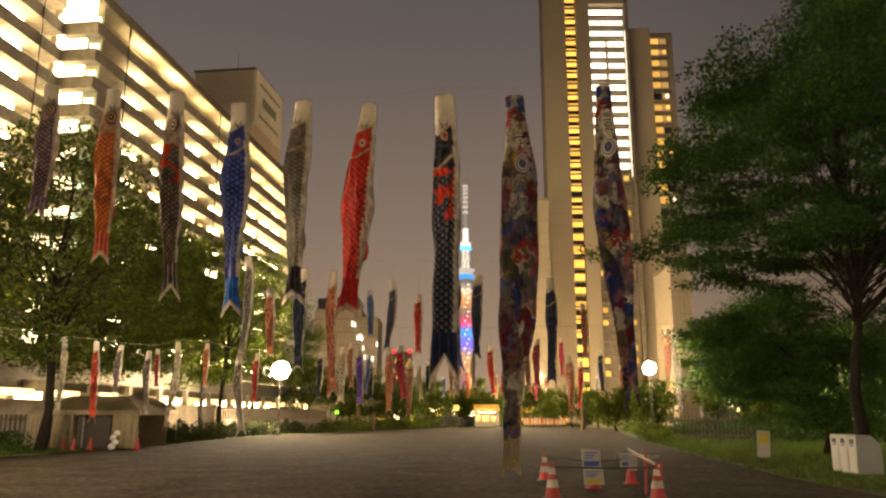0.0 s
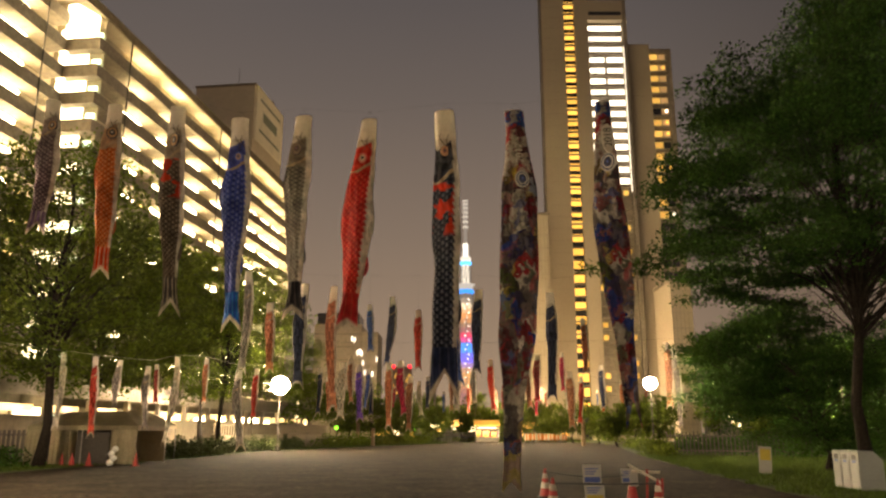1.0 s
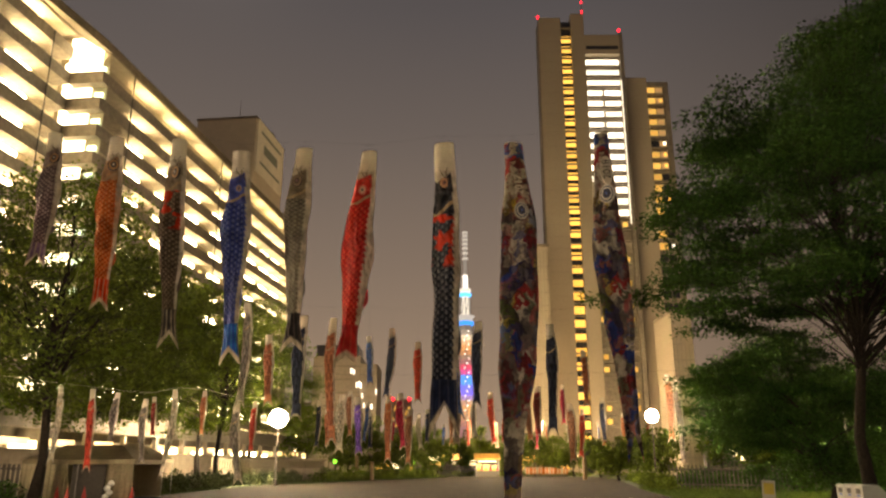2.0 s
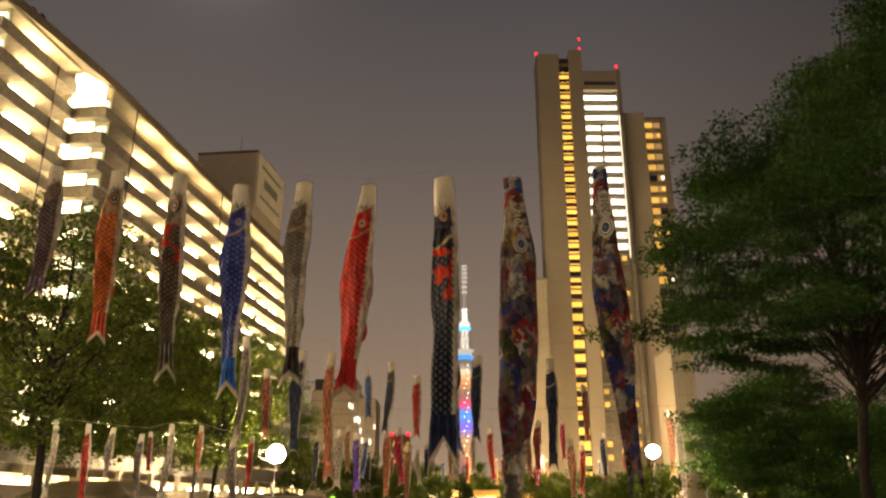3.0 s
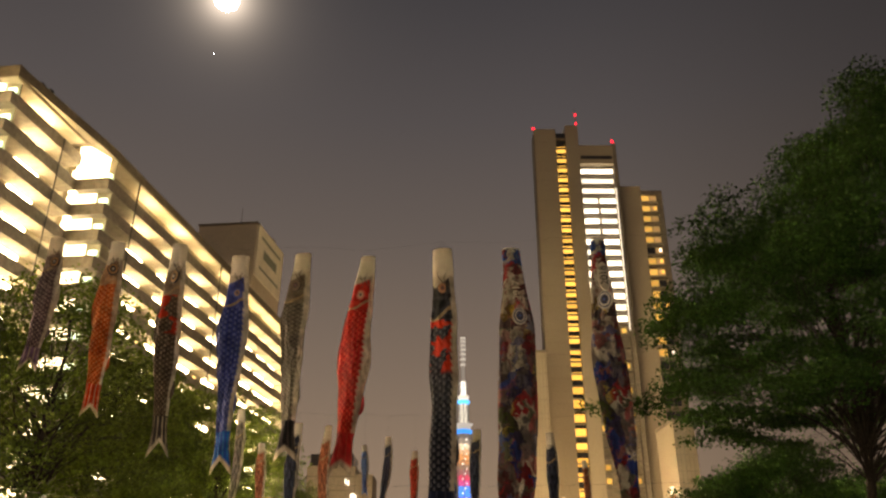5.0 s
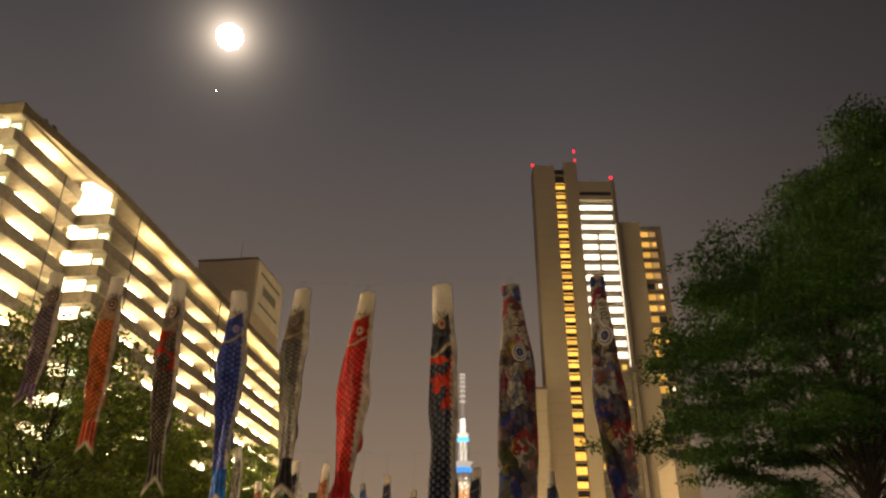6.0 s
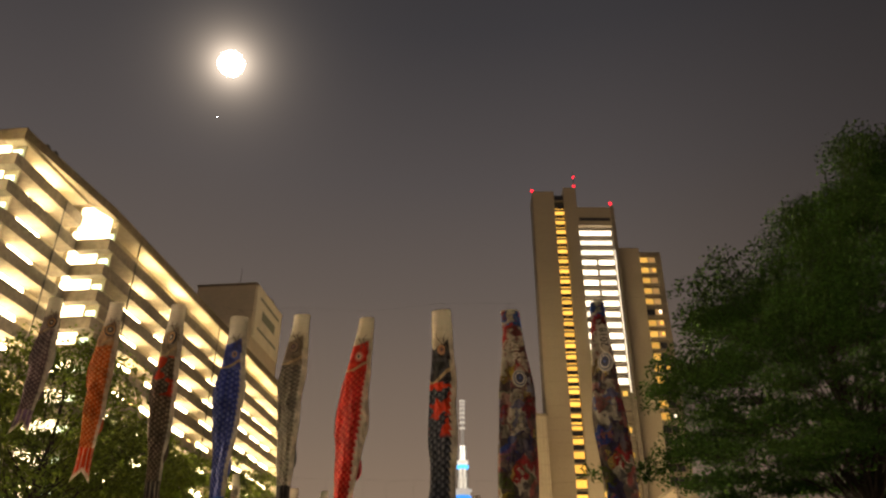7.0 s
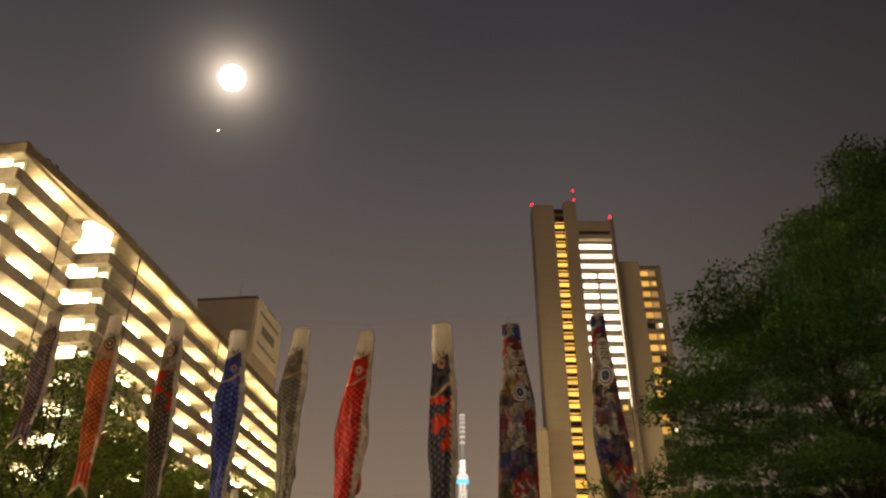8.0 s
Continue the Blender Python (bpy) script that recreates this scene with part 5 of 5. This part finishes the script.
# ---- tent by the trees ----
def tent():
    t = thing("event_tent", pose(-18.3, 41.6, 0), "beige hip-roofed event tent with hanging side walls", "tent")
    x0, x1, y0, y1, e, r = -2.8, 2.8, -2.0, 2.2, 1.95, 2.72
    bm = bmesh.new()
    c = [bm.verts.new(p) for p in ((x0, y0, e), (x1, y0, e), (x1, y1, e), (x0, y1, e), (-1.7, 0.1, r), (1.3, 0.1, r))]
    for q in ((0, 1, 5, 4), (1, 2, 5), (2, 3, 4, 5), (3, 0, 4)):
        bm.faces.new([c[i] for i in q])
    bmesh.ops.solidify(bm, geom=bm.faces[:], thickness=0.02)
    part("roof", bm, M_CANVAS, t)
    part("valance", boxes((x0, x1, y0 - 0.02, y0, e - 0.22, e)), M_CANVAS, t)
    part("valance", boxes((x1, x1 + 0.02, y0, y1, e - 0.22, e)), M_CANVAS, t)
    for a, b2 in ((x0, x0 + 1.0), (x0 + 1.25, x0 + 2.3), (x1 - 1.35, x1)):
        vs, fs = [], []
        n = 16
        for i in range(n + 1):
            x = a + (b2 - a) * i / n
            for z in (0.05, e - 0.2):
                vs.append((x, y0 + 0.05 * math.sin(i * 1.7 + a), z))
        for i in range(n):
            fs.append((2 * i, 2 * i + 2, 2 * i + 3, 2 * i + 1))
        ob = part("side_wall", mesh_of("side_wall", vs, fs, M_CANVAS, True), None, t)
        sol = ob.modifiers.new("cloth", "SOLIDIFY")
        sol.thickness = 0.012
    # dark panels added in the gaps stand in for the unlit tent interior
    part("dark_interior_panel", boxes((x0 + 2.32, x1 - 1.37, y0 + 0.5, y0 + 0.53, 0.05, e - 0.15)), M_POST, t, "dark panel standing in for the tent's unlit interior")
    part("dark_interior_panel", boxes((x0 + 1.02, x0 + 1.23, y0 + 0.3, y0 + 0.33, 0.05, e - 0.15)), M_POST, t)
    part("end_wall", boxes((x0 - 0.02, x0, y0, y1, 0.05, e - 0.02)), M_CANVAS, t)
    part("back_wall", boxes((x0, x1, y1 - 0.02, y1, 0.05, e - 0.02)), M_CANVAS, t)
    for x in (x0 + 0.03, 0.0, x1 - 0.03):
        for y in (y0 + 0.03, y1 - 0.05):
            vs, fs = tube([(x, y, 0), (x, y, e)], [0.022, 0.022], 8)
            part("leg", mesh_of("leg", vs, fs, M_STEEL), None, t)
    bag = thing("plastic_sack", pose(-16.6, 39.2, 0), "stack of shiny white plastic sacks by the tent", "sack")
    for i in range(4):
        bm = bmesh.new()
        bmesh.ops.create_icosphere(bm, subdivisions=3, radius=0.17)
        for v in bm.verts:
            v.co = v.co * (1 + 0.25 * noise.noise(v.co * 5 + Vector((i, 0, 0))))
            v.co.z *= 0.9
        part("sack", bm, mat("white_plastic", (0.7, 0.7, 0.66), 0.25, grain=0.05), bag, at=pose(0.16 * (i % 2), 0.06 * i, 0.15 + 0.22 * i))


def canopy():
    """A second, open tent behind the first."""
    t = thing("open_canopy", pose(-18.4, 47.0, 0), "beige open-sided canopy tent behind the event tent", "tent")
    w, e, r = 1.75, 2.05, 2.95
    bm = bmesh.new()
    c = [bm.verts.new(p) for p in ((-w, -w, e), (w, -w, e), (w, w, e), (-w, w, e), (-0.5, 0, r), (0.3, 0, r))]
    for q in ((0, 1, 5, 4), (1, 2, 5), (2, 3, 4, 5), (3, 0, 4)):
        bm.faces.new([c[i] for i in q])
    bmesh.ops.solidify(bm, geom=bm.faces[:], thickness=0.02)
    part("roof", bm, M_CANVAS, t)
    part("valance", boxes((-w, w, -w - 0.02, -w, e - 0.2, e)), M_CANVAS, t)
    part("valance", boxes((w, w + 0.02, -w, w, e - 0.2, e)), M_CANVAS, t)
    for x in (-w + 0.03, w - 0.03):
        for y in (-w + 0.03, w - 0.03):
            vs, fs = tube([(x, y, 0), (x, y, e)], [0.022, 0.022], 8)
            part("leg", mesh_of("leg", vs, fs, M_STEEL), None, t)


tent()
canopy()
for x, y in ((-18.9, 39.0), (-18.3, 38.8), (-17.6, 39.1), (-15.3, 39.2)):
    traffic_cone(x, y, False)


# ---- hedges, shrubs and grass ----
def leafy(name, centres, leaf, material, label, seed):
    return tagged(new(name, leaf_mesh(name, centres, leaf, material, seed)), label, "hedge", kind="stuff")


def hedge(points, width, height, n, seed, material=M_LEAF, label="clipped dark green hedge along the plaza", leaf=0.16):
    r = np.random.RandomState(seed)
    p = np.array(points, float)
    seg = r.randint(0, len(p) - 1, n)
    f = r.rand(n, 1)
    c = p[seg] * (1 - f) + p[seg + 1] * f
    along = np.linalg.norm(p[0] - c, axis=1)
    bulge = 0.8 + 0.25 * np.sin(along * 2.3 + seed) + 0.15 * np.sin(along * 6.1)
    off = r.normal(size=(n, 2)) * width * 0.33
    z = height * bulge * np.sqrt(r.rand(n)) * np.exp(-(off ** 2).sum(1) / width ** 2)
    return leafy("hedge", np.column_stack([c + off, z + 0.05]), leaf, material, label, seed)


hedge([(-17.6, 43.0), (-16.9, 52), (-16.3, 66), (-14.5, 80)], 0.9, 1.25, 16000, 3, M_HEDGE)
hedge([(-13.5, 86), (-8, 106), (-2, 124)], 2.2, 1.5, 6000, 4, M_LEAF_LIT, "loose shrubs at the far lawn", 0.26)
hedge([(14.8, 52), (16.5, 62), (18.5, 72), (21, 88)], 1.2, 1.1, 7000, 5, M_LEAF_LIT, "lamp-lit shrubs along the plaza edge", 0.20)
hedge([(27, 44), (22, 52), (19, 62)], 2.0, 1.5, 8000, 6, M_LEAF, "dark shrubs under the trees", 0.22)
hedge([(2, 131), (24, 130)], 1.4, 0.8, 3000, 7, M_LEAF_LIT, "shrubs before the lit stalls", 0.28)
hedge([(-24, 30), (-20.5, 37.5)], 1.6, 1.0, 5000, 8, M_LEAF, "dark shrubs beside the tent", 0.18)


def grass(name, inside, box4, n, seed, tall, label):
    r = np.random.RandomState(seed)
    x0, x1, y0, y1 = box4
    p = np.column_stack([r.uniform(x0, x1, n), r.uniform(y0, y1, n)])
    p = p[inside(p[:, 0], p[:, 1])]
    n = len(p)
    h = tall * r.uniform(0.4, 1.2, n)
    a = r.uniform(0, 2 * math.pi, n)
    w = 0.018
    v = np.zeros((n, 3, 3))
    v[:, 0, 0], v[:, 0, 1] = p[:, 0] - w * np.cos(a), p[:, 1] - w * np.sin(a)
    v[:, 1, 0], v[:, 1, 1] = p[:, 0] + w * np.cos(a), p[:, 1] + w * np.sin(a)
    v[:, 2, 0], v[:, 2, 1], v[:, 2, 2] = p[:, 0] + r.normal(0, 0.05, n), p[:, 1] + r.normal(0, 0.05, n), h
    me = bpy.data.meshes.new(name)
    me.vertices.add(3 * n)
    me.vertices.foreach_set("co", v.ravel())
    me.loops.add(3 * n)
    me.loops.foreach_set("vertex_index", np.arange(3 * n, dtype=np.int32))
    me.polygons.add(n)
    me.polygons.foreach_set("loop_start", np.arange(0, 3 * n, 3, dtype=np.int32))
    me.materials.append(M_GRASS)
    me.update(calc_edges=True)
    return tagged(new(name, me), label, "grass", kind="stuff")


edge_y, edge_x = [8, 21, 28, 37, 55, 78], [8.8, 9.3, 10.2, 11.4, 14, 18]
grass("grass", lambda x, y: x > np.interp(y, edge_y, edge_x) + 0.25 * np.sin(y * 1.9) + 0.15, (9, 26, 14, 62), 120000, 1, 0.13, "rough lamp-lit park grass beside the plaza")
grass("grass", lambda x, y: (x < -16.9 - 0.15 * np.abs(y - 44) * (y < 44)) & (x > -23), (-23, -16, 29, 60), 30000, 2, 0.14, "rough grass under the street trees")
grass("grass", lambda x, y: x < np.interp(y, [83, 104, 128], [-12.9, -6, 1]), (-18, 1, 80, 128), 25000, 3, 0.30, "bright grass at the far end of the plaza")

# ---- railings, far stalls and posts ----
fence = thing("park_fence", pose(16, 56, 0, 0, 0, -38), "dark slatted park fence behind the trees", "fence", kind="structure")
for i in range(70):
    part("slat", boxes((i * 0.28, i * 0.28 + 0.07, 0, 0.03, 0.1, 1.7)), M_FENCE, fence)
part("rail", boxes((0, 19.7, 0.03, 0.07, 0.35, 0.45)), M_FENCE, fence)
part("rail", boxes((0, 19.7, 0.03, 0.07, 1.35, 1.45)), M_FENCE, fence)

fence2 = thing("park_fence", pose(-31, 43.5, 0), "dark slatted fence beside the tent", "fence", kind="structure")
for i in range(36):
    part("slat", boxes((i * 0.27, i * 0.27 + 0.16, 0, 0.03, 0.1, 1.75)), M_FENCE, fence2)
part("rail", boxes((0, 9.7, 0.03, 0.07, 0.35, 0.45)), M_FENCE, fence2)
part("rail", boxes((0, 9.7, 0.03, 0.07, 1.45, 1.55)), M_FENCE, fence2)

balu = thing("balustrade", pose(-20.6, 70, 0, 0, 0, -19), "low beige wall with a pale picket balustrade", "balustrade", kind="structure")
part("plinth_wall", boxes((-0.2, 0.2, 0, 22, 0, 1.3), (-0.26, 0.26, 0, 22, 1.3, 1.42)), M_ROOF, balu)
part("hand_rail", boxes((-0.1, 0.1, 0, 22, 2.25, 2.4), bevel=0.02), M_ROOF, balu)
picket = bpy.data.meshes.new("picket")
pk = boxes((-0.06, 0.06, -0.06, 0.06, 1.42, 2.25))
pk.to_mesh(picket)
pk.free()
picket.materials.append(M_ROOF)
for i in range(54):
    part("picket", picket, None, balu, at=pose(0, 0.2 + 0.4 * i, 0))

stall = thing("food_stall", pose(5.1, 122, 0), "brightly lit food stall with a yellow awning", "stall")
part("counter", boxes((0, 3.6, 0, 0.5, 0.1, 0.95), bevel=0.03), M_FENCE, stall)
part("back_wall", boxes((0, 3.6, 2.2, 2.3, 0.1, 2.6)), M_FENCE, stall)
# glowing panels stand in for the lit inside of the stall
for x0, x1, z0, z1 in ((0.15, 1.0, 1.2, 2.0), (1.2, 2.3, 1.05, 1.9), (2.5, 3.4, 1.15, 1.75)):
    part("lit_panel", boxes((x0, x1, 2.1, 2.19, z0, z1), bevel=0.02), G_STALL, stall)
part("lamp_strip", boxes((0.4, 3.2, 0.6, 0.7, 2.3, 2.42)), G_SHOP, stall)
for x, w, h in ((0.2, 0.4, 0.5), (0.8, 0.3, 0.8), (1.3, 0.5, 0.4), (2.1, 0.35, 0.7), (2.6, 0.5, 0.35), (3.2, 0.3, 0.6)):
    part("goods_box", boxes((x, x + w, 0.1, 0.45, 0.95, 0.95 + h), bevel=0.03), M_YELLOW if w > 0.38 else M_CONE, stall)
awn = boxes((-0.2, 3.8, -0.6, 2.4, 2.65, 2.75))
for v in awn.verts:
    v.co.z += 0.28 * (v.co.y + 0.6)
# the cloth glows by itself in place of lamp light on it
part("awning", awn, glowing("awning_glow", (1.0, 0.50, 0.08), 0.16), stall)
for x in (0.05, 3.55):
    part("post", boxes((x - 0.05, x + 0.05, 0, 0.1, 0, 2.7)), M_STEEL, stall)
rail = thing("street_railing", pose(-2, 129, 0), "orange lamp-lit street railing beyond the park", "railing", kind="structure")
for i in range(44):
    part("picket", boxes((i * 0.5, i * 0.5 + 0.1, 0, 0.05, 0, 1.5)), M_FENCE, rail)
part("top_rail", boxes((0, 22, -0.02, 0.08, 1.5, 1.62)), M_FENCE, rail)
M_ORANGE_P = mat("orange_plastic", (0.60, 0.17, 0.03), 0.5, grain=0.1, scale=8, stain=0.15, stain_scale=1.0)
for i in range(7):
    g = thing("road_barrier", pose(13.2 + i * 0.98, 126.6 + 0.1 * math.sin(i * 2.0), 0), "orange and white striped road barrier panel", "barrier", "road barriers")
    for k in range(4):
        part("stripe", boxes((k * 0.23, k * 0.23 + 0.21, -0.04, 0.04, 0.45, 1.45), bevel=0.015), M_ORANGE_P if (k + i) % 2 else M_WHITE, g)
    part("foot", boxes((0.05, 0.85, -0.25, 0.25, 0, 0.1), bevel=0.02), M_FENCE, g)
    part("frame", boxes((0.1, 0.15, -0.02, 0.02, 0.1, 0.45), (0.75, 0.8, -0.02, 0.02, 0.1, 0.45)), M_STEEL, g)
rng = random.Random(77)
for i in range(26):
    x = -12 + rng.random() * 36
    z = 0.9 + rng.random() * 1.9
    g = thing("shop_light", pose(x, 133 + rng.random() * 6, 0), "warm shop light glimpsed beyond the park railing", "light", "lights beyond the railing")
    part("lit_panel", boxes((0, 0.7 + rng.random() * 1.6, 0, 0.2, z, z + 0.6 + rng.random() * 0.8)), (G_ORANGE, G_SHOP, G_ORANGE, G_WARM)[i % 4], g)
    part("stand", boxes((0.2, 0.3, 0.05, 0.12, 0, z)), M_FENCE, g)
for x, y in ((-13.0, 95.0), (-1.6, 128.5), (-4.5, 126)):
    g = thing("exit_sign", pose(x, y, 0), "green lit exit sign on a low post", "sign")
    part("sign_box", boxes((-0.2, 0.2, 0, 0.15, 2.0, 2.4), bevel=0.03), G_GREEN, g)
    part("post", boxes((-0.05, 0.05, 0.02, 0.12, 0, 2.0)), M_FENCE, g)
for x, y, h in ((-10.9, 100.0, 3.0), (17.6, 98.0, 3.2), (-8.6, 96.0, 2.2)):
    t = thing("wooden_post", pose(x, y, 0), "weathered timber post at the plaza edge", "post")
    vs, fs = lathe([(0.26, 0), (0.24, h - 0.1), (0.18, h)], 10)
    part("timber", mesh_of("timber", vs, fs, mat("weathered_wood", (0.22, 0.16, 0.10), 0.9, grain=0.4, scale=9, bump=0.4)), None, t)


def street_lamp(x, y, z):
    t = thing("street_lamp", pose(x, y, 0), "tall street lamp beyond the park, unseen, added to light the towers", "lamp", "street lamps")
    vs, fs = tube([(0, 0, 0), (0, 0, z - 0.6), (0, -0.8, z + 0.1)], [0.09, 0.06, 0.05], 8)
    part("post", mesh_of("post", vs, fs, M_POST), None, t)
    part("lamp_head", boxes((-0.15, 0.15, -1.5, -0.7, z + 0.06, z + 0.2), bevel=0.04), M_STEEL, t)


# posts for the street lights added beyond the park
for x, y in ((30, 150), (61, 163), (18, 140), (-24, 165)):
    street_lamp(x, y + 1, 9.3)
